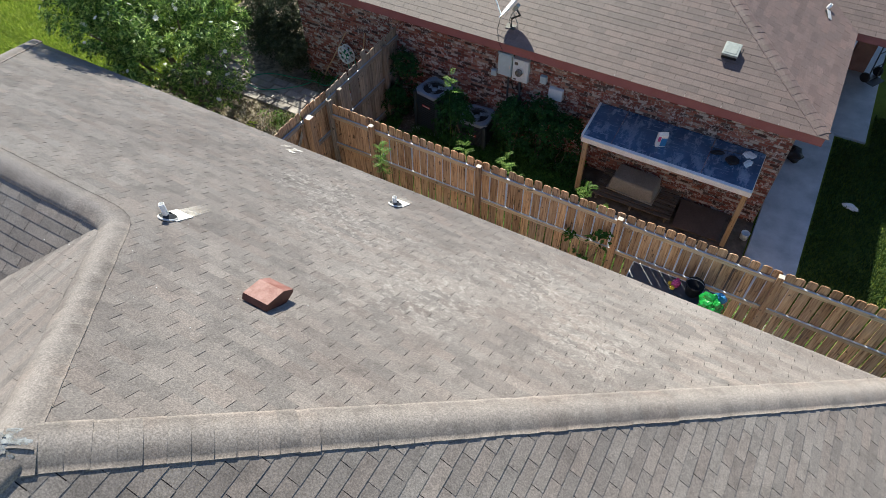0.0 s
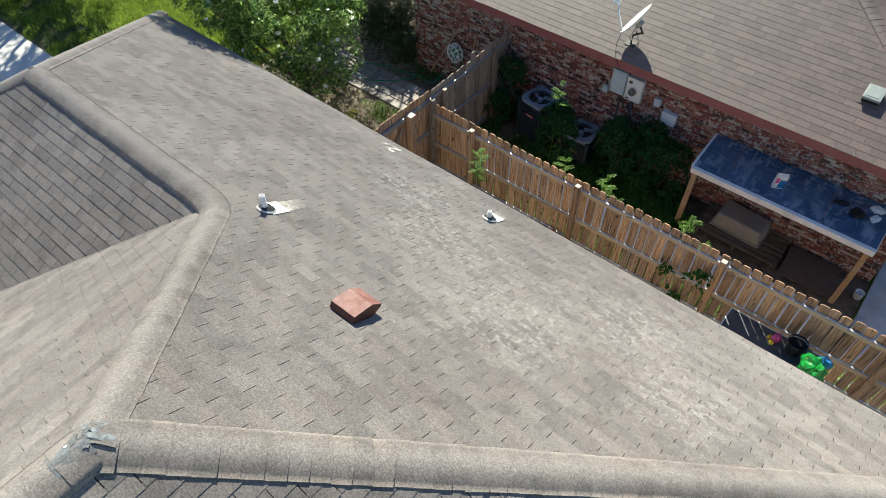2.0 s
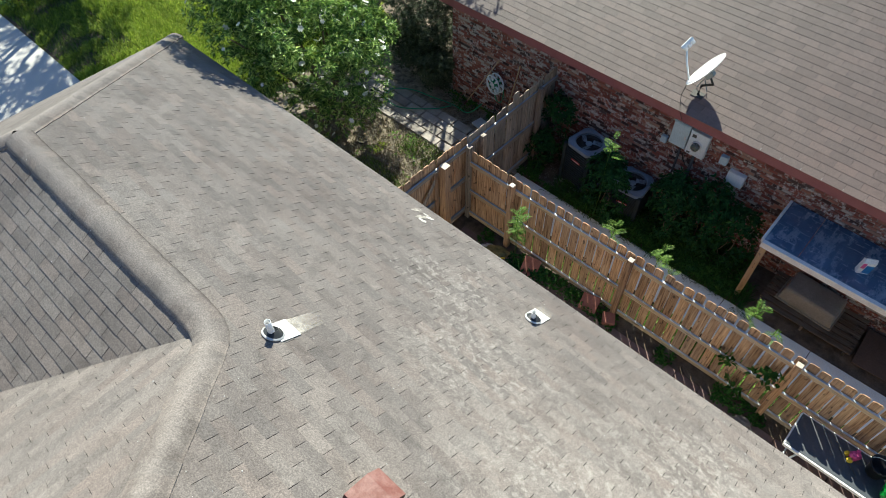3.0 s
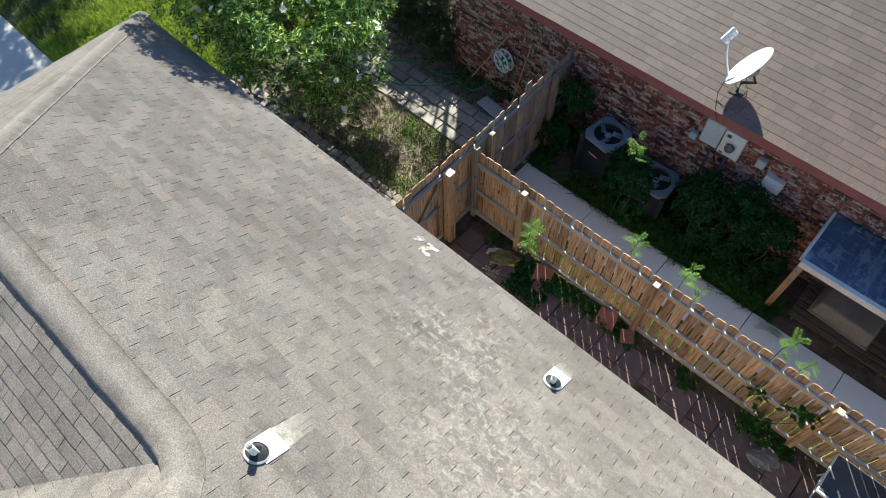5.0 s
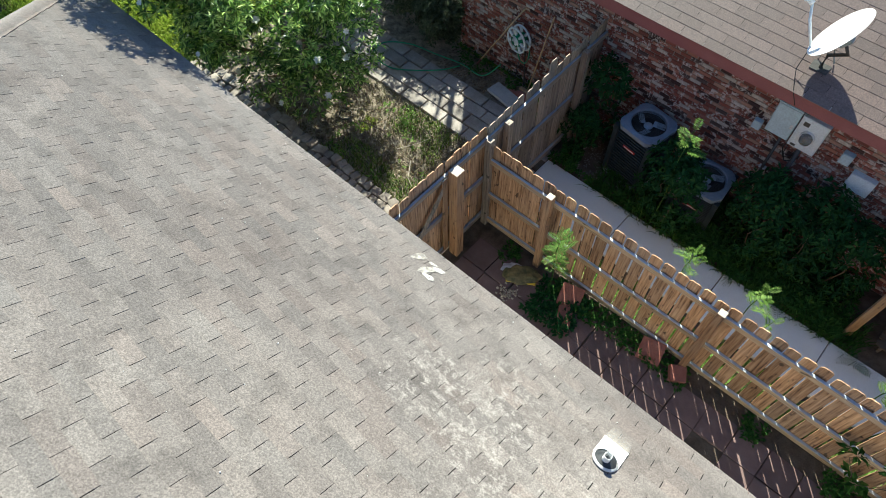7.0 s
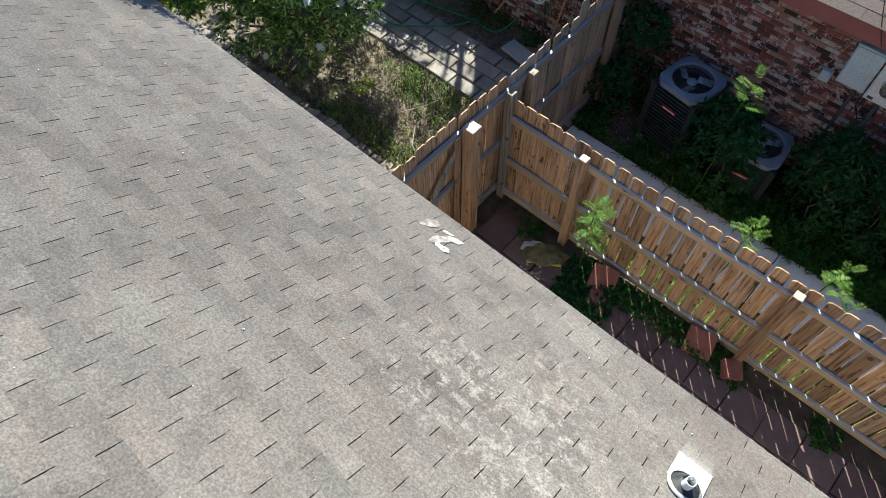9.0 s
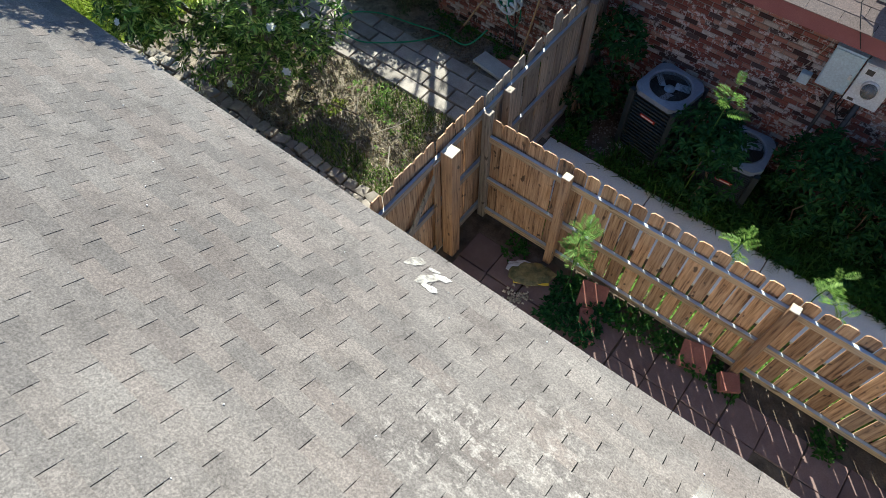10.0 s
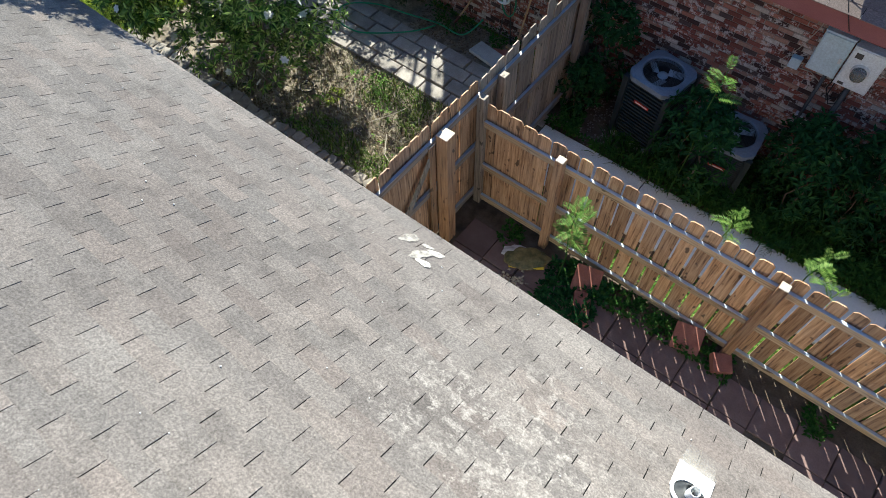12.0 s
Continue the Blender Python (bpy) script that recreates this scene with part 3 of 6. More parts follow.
def cap_shape(half, length, side_drop, thick):
    """One bent cap shingle, along x; its butt end stands proud."""
    verts, faces = [], []
    cross = []
    n = 10
    for i in range(n + 1):
        t = -1 + 2 * i / n
        # rounded crown that runs into the two slopes
        cross.append((t * half, -side_drop * half * (0.45 * t * t + 0.55 * (math.sqrt(t * t + 0.16) - 0.4) / (math.sqrt(1.16) - 0.4))))
    for x, lift in ((0.0, thick), (length * 1.3, 0.001)):
        verts += [(x, y, z + lift) for y, z in cross]
    verts += [(0.0, y, z - 0.004) for y, z in cross] + [(0.0, y, z + thick) for y, z in cross]
    m = n + 1
    for i in range(n):
        faces += [(i, i + 1, m + i + 1, m + i), (2 * m + i, 2 * m + i + 1, 3 * m + i + 1, 3 * m + i)]
    for k in (0, n):
        verts += [(0.0, cross[k][0], cross[k][1] - 0.034), (length * 1.3, cross[k][0], cross[k][1] - 0.034)]
        b = len(verts) - 2
        faces.append((k, m + k, b + 1, b))
    return verts, faces


def cap_line(slope, points, side_drop, half=0.165, step=0.118, rise=0.016, seed=0, material=CAP):
    """Cap shingles along a hip or ridge, from its low end on; points is the line of its crown."""
    rng = random.Random(seed)
    line = [Vector(p) for p in points]
    marks = [0.0]
    for a, b in zip(line, line[1:]):
        marks.append(marks[-1] + (b - a).length)

    def at(d):
        k = 0
        while k < len(line) - 2 and d > marks[k + 1]:
            k += 1
        return line[k].lerp(line[k + 1], (d - marks[k]) / (marks[k + 1] - marks[k]))

    drops = [side_drop] if isinstance(side_drop, float) else [side_drop[0] + (side_drop[1] - side_drop[0]) * k / 6 for k in range(7)]
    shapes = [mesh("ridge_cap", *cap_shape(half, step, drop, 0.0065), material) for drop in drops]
    for shape in shapes:
        for p in shape.polygons:
            p.use_smooth = len(p.vertices) == 4 and p.index % 2 == 0 and p.index < 20
    inverse = slope.matrix_basis.inverted()
    for i in range(int(marks[-1] / step)):
        here = at(i * step)
        way = (at(i * step + step * 1.2) - here).normalized()
        side = Vector((0, 0, 1)).cross(way).normalized()
        up = way.cross(side)
        turn = Matrix((way, side, up)).transposed().to_4x4()
        m = Matrix.Translation(here + up * (rise + rng.uniform(-0.0015, 0.0015)) + side * rng.uniform(-0.004, 0.004)) @ turn @ pose(0, 0, 0, rng.uniform(-0.5, 0.5), rng.uniform(-0.1, 0.1), rng.uniform(-0.7, 0.7))
        along = (i * step - marks[1] + 0.3) / max(0.1, marks[-2] - marks[1] + 0.3)
        part("ridge_cap", shapes[round(min(1.0, max(0.0, along)) * (len(shapes) - 1))], parent=slope, m=inverse @ m)


def bend(a, corner, b, reach, steps=8):
    """A line from a over a rounded corner to b."""
    a, c, b = Vector(a), Vector(corner), Vector(b)
    p, q = c + (a - c).normalized() * reach, c + (b - c).normalized() * reach
    arc = [(1 - t) ** 2 * p + 2 * t * (1 - t) * c + t * t * q for t in (k / steps for k in range(steps + 1))]
    return [a] + arc + [b]


HIP_DROP = 0.42
RIDGE_DROP = 0.52
roof_a = late_pieces[0][0]
WEST_TOP, JOINT = (RIDGE_W, RIDGE_Y, RIDGE_Z), (JOIN_X, RIDGE_Y, RIDGE_Z)
cap_jobs = [([(WEST_X, EAVE_Y, EAVE_Z), WEST_TOP], HIP_DROP, 0.15, 0.125, 11), ([(EAST_X, EAVE_Y, EAVE_Z), PEAK], HIP_DROP, 0.165, 0.14, 12),
            (bend(WEST_TOP, JOINT, PEAK, 0.26), (0.46, 0.37), 0.16, 0.13, 13), ([(WEST_X, 2 * RIDGE_Y - EAVE_Y, EAVE_Z), WEST_TOP], HIP_DROP, 0.15, 0.125, 14),
            ([(PEAK[0], -5.0, PEAK[2]), PEAK], RIDGE_DROP, 0.165, 0.14, 15)]

# walls and eaves under the roof; the unseen walls are pale to bounce light
part("wall", box(WEST_X + 0.5, EAST_X - 0.5, EAVE_Y - 0.7, EAVE_Y - 0.5, -0.05, EAVE_Z + 0.12), BOUNCE_WALL, house, "unseen house wall, pale to bounce light on the fence")
part("wall", box(WEST_X + 0.5, WEST_X + 0.7, 2 * RIDGE_Y - EAVE_Y + 0.5, EAVE_Y - 0.7, -0.05, EAVE_Z + 0.12), BOUNCE_WALL, house)
part("wall", box(EAST_X - 0.7, EAST_X - 0.5, SOUTH_Y, EAVE_Y - 0.7, -0.05, EAVE_Z + 0.12), BOUNCE_WALL, house)
part("wall", box(WEST_X + 0.7, PEAK[0] - WING + 0.5, 2 * RIDGE_Y - EAVE_Y + 0.5, 2 * RIDGE_Y - EAVE_Y + 0.7, -0.05, EAVE_Z + 0.12), BOUNCE_WALL, house)
part("fascia", box(WEST_X, EAST_X, EAVE_Y - 0.025, EAVE_Y - 0.004, EAVE_Z - 0.2, EAVE_Z - 0.01), MAROON, house)
part("fascia", box(WEST_X + 0.004, WEST_X + 0.025, 2 * RIDGE_Y - EAVE_Y, EAVE_Y - 0.03, EAVE_Z - 0.2, EAVE_Z - 0.01), MAROON, house)
part("soffit", box(WEST_X + 0.03, EAST_X, EAVE_Y - 0.5, EAVE_Y - 0.03, EAVE_Z - 0.19, EAVE_Z - 0.17), MAROON, house)

# ---- the neighbour's house ----
N_EAVE_Y, N_EAVE_Z, N_SLOPE = 10.03, 2.51, 0.335
N_WEST, N_EAST, N_RUN = -9.92, 1.26, 6.2
NCOS = 1 / math.hypot(1, N_SLOPE)
NWALL_Y, NWALL_W, NWALL_E = 10.37, -9.72, 0.9
neighbour = thing("neighbour_house", (0, 0, 0), "brick house with a brown shingle roof and maroon fascia", "house", kind="structure")
n_south = slope_frame((0, N_EAVE_Y, N_EAVE_Z), (1, 0), N_SLOPE)
late_pieces.append(shingle_slope(neighbour, n_south, (N_WEST, N_EAST), N_RUN / NCOS, lambda u, v: [(1, 0, -N_WEST), (-1, -NCOS, N_EAST), (0, -1, N_RUN / NCOS)], NSHINGLE,
                                 lambda u, v: -6.5 < u < -2.2 and v < 2.8, tab=0.31, show=0.136, label="brown shingle roof slope", seed=21, slot=0.0042, thick=0.0045, phase=0.223, drift=0.169, v_shift=-0.058))
n_east = slope_frame((N_EAST, N_EAVE_Y, N_EAVE_Z), (0, 1), N_SLOPE)
shingle_slope(neighbour, n_east, (0.0, 10.0), N_RUN / NCOS, lambda u, v: [(1, -NCOS, 0), (0, -1, N_RUN / NCOS), (-1, NCOS, 3.47)], NSHINGLE, tab=0.31, show=0.136,
              label="brown shingle hip end", seed=22, slot=0.0042, thick=0.0045)
n_wing = slope_frame((N_EAST, N_EAVE_Y + 3.47, N_EAVE_Z), (1, 0), N_SLOPE)
shingle_slope(neighbour, n_wing, (-6.2, 7.0), N_RUN / NCOS, lambda u, v: [(1, NCOS, 0), (0, -1, N_RUN / NCOS)], NSHINGLE, tab=0.31, show=0.136,
              label="brown shingle roof of a side wing", seed=23, slot=0.0042, thick=0.0045)
n_roof = late_pieces[1][0]
part("fascia", box(N_WEST, N_EAST, N_EAVE_Y + 0.004, N_EAVE_Y + 0.03, N_EAVE_Z - 0.225, N_EAVE_Z - 0.012), MAROON, neighbour, "maroon painted fascia board")
part("fascia", box(N_EAST - 0.03, N_EAST - 0.004, N_EAVE_Y + 0.03, N_EAVE_Y + 3.47, N_EAVE_Z - 0.225, N_EAVE_Z - 0.012), MAROON, neighbour)
part("fascia", box(N_EAST, N_EAST + 7.0, N_EAVE_Y + 3.474, N_EAVE_Y + 3.5, N_EAVE_Z - 0.17, N_EAVE_Z - 0.012), MAROON, neighbour)
part("soffit", box(N_WEST, N_EAST - 0.03, N_EAVE_Y + 0.03, NWALL_Y, N_EAVE_Z - 0.16, N_EAVE_Z - 0.14), MAROON, neighbour)
n_wall = part("wall", box(NWALL_W, NWALL_E, NWALL_Y, NWALL_Y + 0.22, -0.06, N_EAVE_Z - 0.0), MORTAR, neighbour, "tumbled red brick wall with white smears")
part("wall", box(NWALL_W, NWALL_W + 0.22, NWALL_Y + 0.22, NWALL_Y + 11.5, -0.06, N_EAVE_Z + 0.05), REDWALL, neighbour)
part("wall", box(NWALL_E - 0.22, NWALL_E, NWALL_Y + 0.22, NWALL_Y + 11.5, -0.06, N_EAVE_Z + 0.05), REDWALL, neighbour)
part("pier", box(1.7, 2.1, 16.6, 17.0, -0.06, N_EAVE_Z + 0.9), REDWALL, neighbour, "brick pier under the porch roof")
part("drip_edge", box(N_WEST, N_EAST, N_EAVE_Y - 0.014, N_EAVE_Y + 0.003, N_EAVE_Z - 0.045, N_EAVE_Z - 0.008), PALEMETAL, neighbour, "pale metal drip edge")
part("roof_slope", mesh("roof_slope", [(N_WEST, N_EAVE_Y + N_RUN, N_EAVE_Z + N_RUN * N_SLOPE), (N_EAST, N_EAVE_Y + N_RUN, N_EAVE_Z + N_RUN * N_SLOPE), (N_EAST, N_EAVE_Y + 2 * N_RUN, N_EAVE_Z), (N_WEST, N_EAVE_Y + 2 * N_RUN, N_EAVE_Z),
                                       (N_WEST, N_EAVE_Y + N_RUN, N_EAVE_Z + N_RUN * N_SLOPE - 0.1), (N_EAST, N_EAVE_Y + N_RUN, N_EAVE_Z + N_RUN * N_SLOPE - 0.1), (N_EAST, N_EAVE_Y + 2 * N_RUN, N_EAVE_Z - 0.1), (N_WEST, N_EAVE_Y + 2 * N_RUN, N_EAVE_Z - 0.1)],
                               [(0, 1, 2, 3), (7, 6, 5, 4), (0, 4, 5, 1), (1, 5, 6, 2), (2, 6, 7, 3), (3, 7, 4, 0)], NSHINGLE), parent=neighbour)

# ---- paved ground ----
def slab(name, x0, x1, y0, y1, z0, z1, material, label, category, bevel=0.012):
    return tagged(new(name, from_bm(name, box(x0, x1, y0, y1, z0, z1, bevel), material)), label, category, kind="structure")


WALK_Y0, WALK_Y1 = 8.42, 9.26
sheet("patio_soil", -7.16, 4.0, EAVE_Y - 0.5, 7.84, -0.03, SOIL, "dark soil under the side yard pavers", "soil", 0.2, 0.015)
sheet("weed_bed", -7.1, 0.92, 7.9, NWALL_Y, -0.03, SOIL, "shaded soil under weeds by the brick wall", "soil", 0.2, 0.02)
sheet("yard_soil", -13.4, -7.15, 5.3, 10.3, -0.045, YARD, "tan soil and leaf litter between the houses", "soil", 0.2, 0.02)
sheet("yard_soil", -13.4, -9.76, 10.3, 15.0, -0.045, YARD, "shaded soil and leaf litter under the garden trees", "soil", 0.3, 0.02)
sheet("mulch_bed", -20.4, -16.6, 4.9, 6.5, -0.03, SOIL, "brown mulch bed round the shade tree beside the driveway", "mulch", 0.2, 0.03)
slab("driveway", -40, -12.9, -12, 4.88, -0.1, 0.0, DRIVE, "pale concrete driveway in dappled shade", "driveway")
slab("pavement", 0.95, 1.86, 7.2, 13.9, -0.1, 0.0, CONCRETE, "stained concrete path beside the brick house", "pavement")
slab("pavement", 0.95, 2.48, 13.904, 24.0, -0.1, 0.0, CONCRETE, "wide concrete porch floor beside the brick house", "pavement")

# ---- picket fences ----
def picket_shape(width, height, thick=0.013, ear=0.028):
    """A dog-eared board, base at the origin, face along x."""
    w = width / 2
    outline = [(-w, 0), (w, 0), (w, height - ear), (w - ear, height), (-w + ear, height), (-w, height - ear)]
    k = len(outline)
    verts = [(x, 0.0, z) for x, z in outline] + [(x, thick, z) for x, z in outline]
    faces = [tuple(range(k)), tuple(range(2 * k - 1, k - 1, -1))] + [(i, i + k, (i + 1) % k + k, (i + 1) % k) for i in range(k)]
    return verts, faces


def fence_run(m, length, top, bottom, spacing, posts, rails, wood, rail_wood, label, group, seed, post_top=-0.03, tops=None, tight=0.0, browner=None, wide_post=None, post_wood=None):
    """A fence along local x; boards stand on the far side of the rails, posts on the near side."""
    rng = random.Random(seed)
    fence = thing("fence", m, label, "fence", group)
    shapes = [mesh("picket", *picket_shape(spacing * f, top - bottom + rng.uniform(-0.012, 0.012)), wood) for f in (0.845, 0.86, 0.87, 0.835)]
    closed = mesh("picket", *picket_shape(spacing * 0.965, top - bottom), wood)
    # browner first pickets: newer wood, with warm bounced light in the colour
    brown_board = mesh("picket", *picket_shape(spacing * 0.965, top - bottom), browner[1]) if browner else None
    x = spacing / 2
    while x < length:
        lift = tops(x) if tops else 0.0
        part("picket", brown_board if browner and x < browner[0] else closed if x < tight else rng.choice(shapes), parent=fence, m=pose(x + rng.uniform(-0.004, 0.004), rng.uniform(0, 0.004), bottom + lift, rng.uniform(-0.5, 0.5), rng.uniform(-0.5, 0.5), rng.uniform(-1.5, 1.5)))
        x += spacing
    edges = [0.0] + [p for p in posts if 0.3 < p < length - 0.3] + [length]
    for z in rails:
        for a, b in zip(edges, edges[1:]):
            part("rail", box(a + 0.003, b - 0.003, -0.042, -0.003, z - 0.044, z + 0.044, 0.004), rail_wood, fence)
    for p in posts:
        w = 0.07 if p == wide_post else 0.045
        # POST wood carries a sunlit top in its colour
        part("post", box(p - w, p + w, -0.044 - 2 * w, -0.044, -0.3, top + post_top + rng.uniform(-0.02, 0.02), 0.005), POST if post_wood is None or p == wide_post else post_wood, fence, "square wooden fence post")
    return fence


FENCE_Y = 7.795
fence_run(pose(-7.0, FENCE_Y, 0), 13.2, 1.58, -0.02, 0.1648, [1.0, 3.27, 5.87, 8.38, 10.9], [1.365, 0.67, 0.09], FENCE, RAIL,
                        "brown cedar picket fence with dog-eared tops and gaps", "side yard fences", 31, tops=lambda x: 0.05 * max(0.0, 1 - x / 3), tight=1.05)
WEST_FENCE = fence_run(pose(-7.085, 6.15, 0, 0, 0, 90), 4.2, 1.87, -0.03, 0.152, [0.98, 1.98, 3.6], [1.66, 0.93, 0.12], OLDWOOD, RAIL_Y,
                       "greyed wooden fence and gate between the houses", "side yard fences", 32, post_top=-0.1, tops=lambda x: 0.14 if 2.95 < x < 3.1 else 0.02 * math.sin(x * 2.0), tight=9.0, browner=(1.66, FENCE), wide_post=0.98, post_wood=OLDWOOD)
part("brace", box(-0.5, 0.5, -0.062, -0.044, -0.04, 0.04, 0.004), OLDWOOD, WEST_FENCE, "pale diagonal gate brace", m=pose(0.52, 0, 1.13, 0, -52, 0))
part("gate_stile", box(0.79, 0.88, -0.062, -0.044, 0.15, 1.68, 0.004), POST, WEST_FENCE)
part("post", box(1.58, 1.67, -0.134, -0.044, -0.3, 1.73, 0.005), OLDWOOD, WEST_FENCE, "dark-topped corner post")

# ---- things on the two roofs ----
def on_north(x, y, turn=0.0):
    """The pose of a thing that sits square on the north slope: local x east, local y down the slope."""
    z = EAVE_Z + SLOPE * (EAVE_Y - y)
    return Matrix.Translation((x, y, z + 0.004)) @ Matrix.Rotation(-math.atan(SLOPE), 4, "X") @ Matrix.Rotation(radians(turn), 4, "Z")


def blotch(radius_x, radius_y, thick, seed, ragged=0.35, steps=26, square=2.0):
    """A flat spill with an uneven outline."""
    rng = random.Random(seed)
    ph = [rng.uniform(0, 6.28) for _ in range(4)]
    ring = []
    for i in range(steps):
        a = 2 * math.pi * i / steps
        r = 1 + ragged * (0.5 * math.sin(2 * a + ph[0]) + 0.35 * math.sin(3 * a + ph[1]) + 0.3 * math.sin(5 * a + ph[2]) + 0.2 * math.sin(9 * a + ph[3]))
        r /= (abs(math.cos(a)) ** square + abs(math.sin(a)) ** square) ** (1 / square)
        ring.append((radius_x * r * math.cos(a), radius_y * r * math.sin(a)))
    verts = [(x, y, thick) for x, y in ring] + [(x * 1.02, y * 1.02, 0.0) for x, y in ring]
    return verts, [tuple(range(steps))] + [(i, i + steps, (i + 1) % steps + steps, (i + 1) % steps) for i in range(steps)]


def pipe_vent(x, y, height, width, label, wash):
    """Vent pipe with rubber boot, metal base plate and the streak washed out below it."""
    v = thing("vent_pipe", on_north(x, y), label, "vent", "roof vent pipes")
    upright = Matrix.Rotation(math.atan(SLOPE), 4, "X")
    plate = box(-width * 0.5, width * 0.5, 0.0, 0.235, 0.004, 0.0125, 0.002)
    part("base_plate", plate, WHITE, v, "bright white flashing plate")
    part("flange", lathe([(0.0, 0.011), (0.104, 0.011), (0.106, 0.016), (0.098, 0.022), (0.09, 0.03)], 28), ZINC, v, m=pose(0, 0, 0), smooth=True)
    part("boot", lathe([(0.091, 0.02), (0.074, 0.034), (0.052, 0.05), (0.04, 0.062), (0.034, 0.063)], 28), BOOT, v, "dark grey rubber boot", smooth=True)
    r = 0.03
    part("pipe", lathe([(r, 0.0), (r, height), (r - 0.004, height + 0.002), (r - 0.005, height), (r - 0.005, 0.0)], 24), PVC, v, "white plastic pipe", m=upright, smooth=True)
    for k, (dx, rx, ry) in enumerate(((-0.062, 0.05, wash * 0.6), (0.055, 0.056, wash * 0.5), (-0.05, 0.048, wash), (0.05, 0.05, wash * 0.85))):
        part("streak", mesh("streak", *blotch(rx, ry, 0.0006, int(x * 10) + k, 0.1, square=4.0), WASH), parent=v, label="pale washed-out streak", m=pose(dx, 0.16 + ry, 0.0065 + 0.0009 * k))
    return v


pipe_vent(-4.95, 2.68, 0.22, 0.24, "white vent pipe with black rubber boot on the shingles", 0.24)
pipe_vent(-3.79, 5.2, 0.16, 0.22, "short white vent pipe on a zinc plate near the eave", 0.13)

hood = thing("roof_vent", on_north(-3.15, 2.22), "red metal roof vent, sun and shade painted on its gabled hood", "vent")
HOOD_PROFILE = [(-0.17, 0.015), (-0.17, 0.082), (0.04, 0.15), (0.18, 0.12), (0.18, 0.085), (0.1, 0.0)]


def hood_shell(w):
    """Gabled hood, ridge along x; the raised lower end stays open underneath."""
    bm = bmesh.new()
    a = [bm.verts.new((-w / 2, y, z)) for y, z in HOOD_PROFILE]
    b = [bm.verts.new((w / 2, y, z)) for y, z in HOOD_PROFILE]
    for i in range(4):
        bm.faces.new((a[i], a[i + 1], b[i + 1], b[i]))
    bm.faces.new(a[::-1])
    bm.faces.new(b)
    bmesh.ops.recalc_face_normals(bm, faces=bm.faces[:])
    bmesh.ops.solidify(bm, geom=bm.faces[:], thickness=0.006)
    return bm


part("hood", hood_shell(0.28), REDVENT, hood)
part("throat", box(-0.125, 0.125, -0.15, 0.08, 0.0, 0.075), BLACK, hood, "dark throat inside the hood")

east_vent = thing("roof_vent", Matrix.Translation((-2.19, 0.09, 5.782 - SLOPE * 0.81 + 0.006)) @ Matrix.Rotation(math.atan(SLOPE), 4, "Y"), "off-white square plastic roof vent on dark shingles", "vent")
part("flange", box(-0.2, 0.21, -0.19, 0.19, 0.0, 0.006, 0.002), CAP, east_vent, "shingle-covered flashing")
part("hood", box(-0.135, 0.135, -0.135, 0.135, 0.045, 0.12, 0.022, 3), CREAM, east_vent)
part("collar", box(-0.105, 0.105, -0.105, 0.105, 0.004, 0.05, 0.004), BLACK, east_vent)
part("rib", box(-0.05, 0.06, -0.006, 0.006, 0.118, 0.124, 0.002), CREAM, east_vent)
part("rib", box(-0.006, 0.006, -0.06, 0.05, 0.118, 0.1235, 0.002), CREAM, east_vent)

spill = thing("paint_spill", on_north(-5.99, 5.66), "white paint spilled on the shingles at the eave", "stain")
for i, (dx, dy, rx, ry, turn, coat) in enumerate(((-0.187, 0.042, 0.075, 0.05, 80, SMEAR), (-0.038, 0.073, 0.042, 0.02, 23, LIME), (0.052, 0.053, 0.07, 0.03, 27, LIME), (0.06, -0.121, 0.06, 0.033, -6, LIME), (-0.015, -0.058, 0.085, 0.045, 74, SMEAR))):
    part("splash", mesh("splash", *blotch(rx, ry, 0.0006, 40 + i, 0.3), coat), parent=spill, m=pose(dx, dy, 0.006 + 0.0006 * i, 0, 0, turn))

cement = thing("roof_cement", (PEAK[0], PEAK[1], PEAK[2] + 0.018), "cracked roof cement where three ridges meet", "sealant")
for i, (dx, dy, dz, rx, ry, tilt) in enumerate(((0.0, -0.14, 0.0, 0.02, 0.05, 0), (-0.05, -0.05, -0.008, 0.025, 0.035, -20), (-0.045, 0.03, -0.01, 0.03, 0.018, -20), (0.03, -0.02, -0.004, 0.02, 0.03, 12))):
    part("smear", mesh("smear", *blotch(rx, ry, 0.003, 60 + i, 0.4), TAR), parent=cement, m=pose(dx, dy, dz, 0, tilt, 20 * i))
for turn, reach in ((-90.0, 0.22), (45.0, 0.17), (135.0, 0.14)):
    part("coat", mesh("coat", *cap_shape(0.1, reach / 1.3, 0.44, 0.004), CEMENT), parent=cement, label="thin bluish roof cement coat", m=pose(0, 0, 0.004, 0, 0 if turn == -90.0 else 22.6, turn))
part("dab", mesh("dab", *blotch(0.01, 0.01, 0.006, 66, 0.2), WHITE), parent=cement, m=pose(-0.04, -0.1, -0.006, 0, -20, 0), label="white dab of sealant")

# satellite dish on the neighbour's roof
def on_neighbour(x, y):
    return Vector((x, y, N_EAVE_Z + N_SLOPE * (y - N_EAVE_Y) + 0.008))


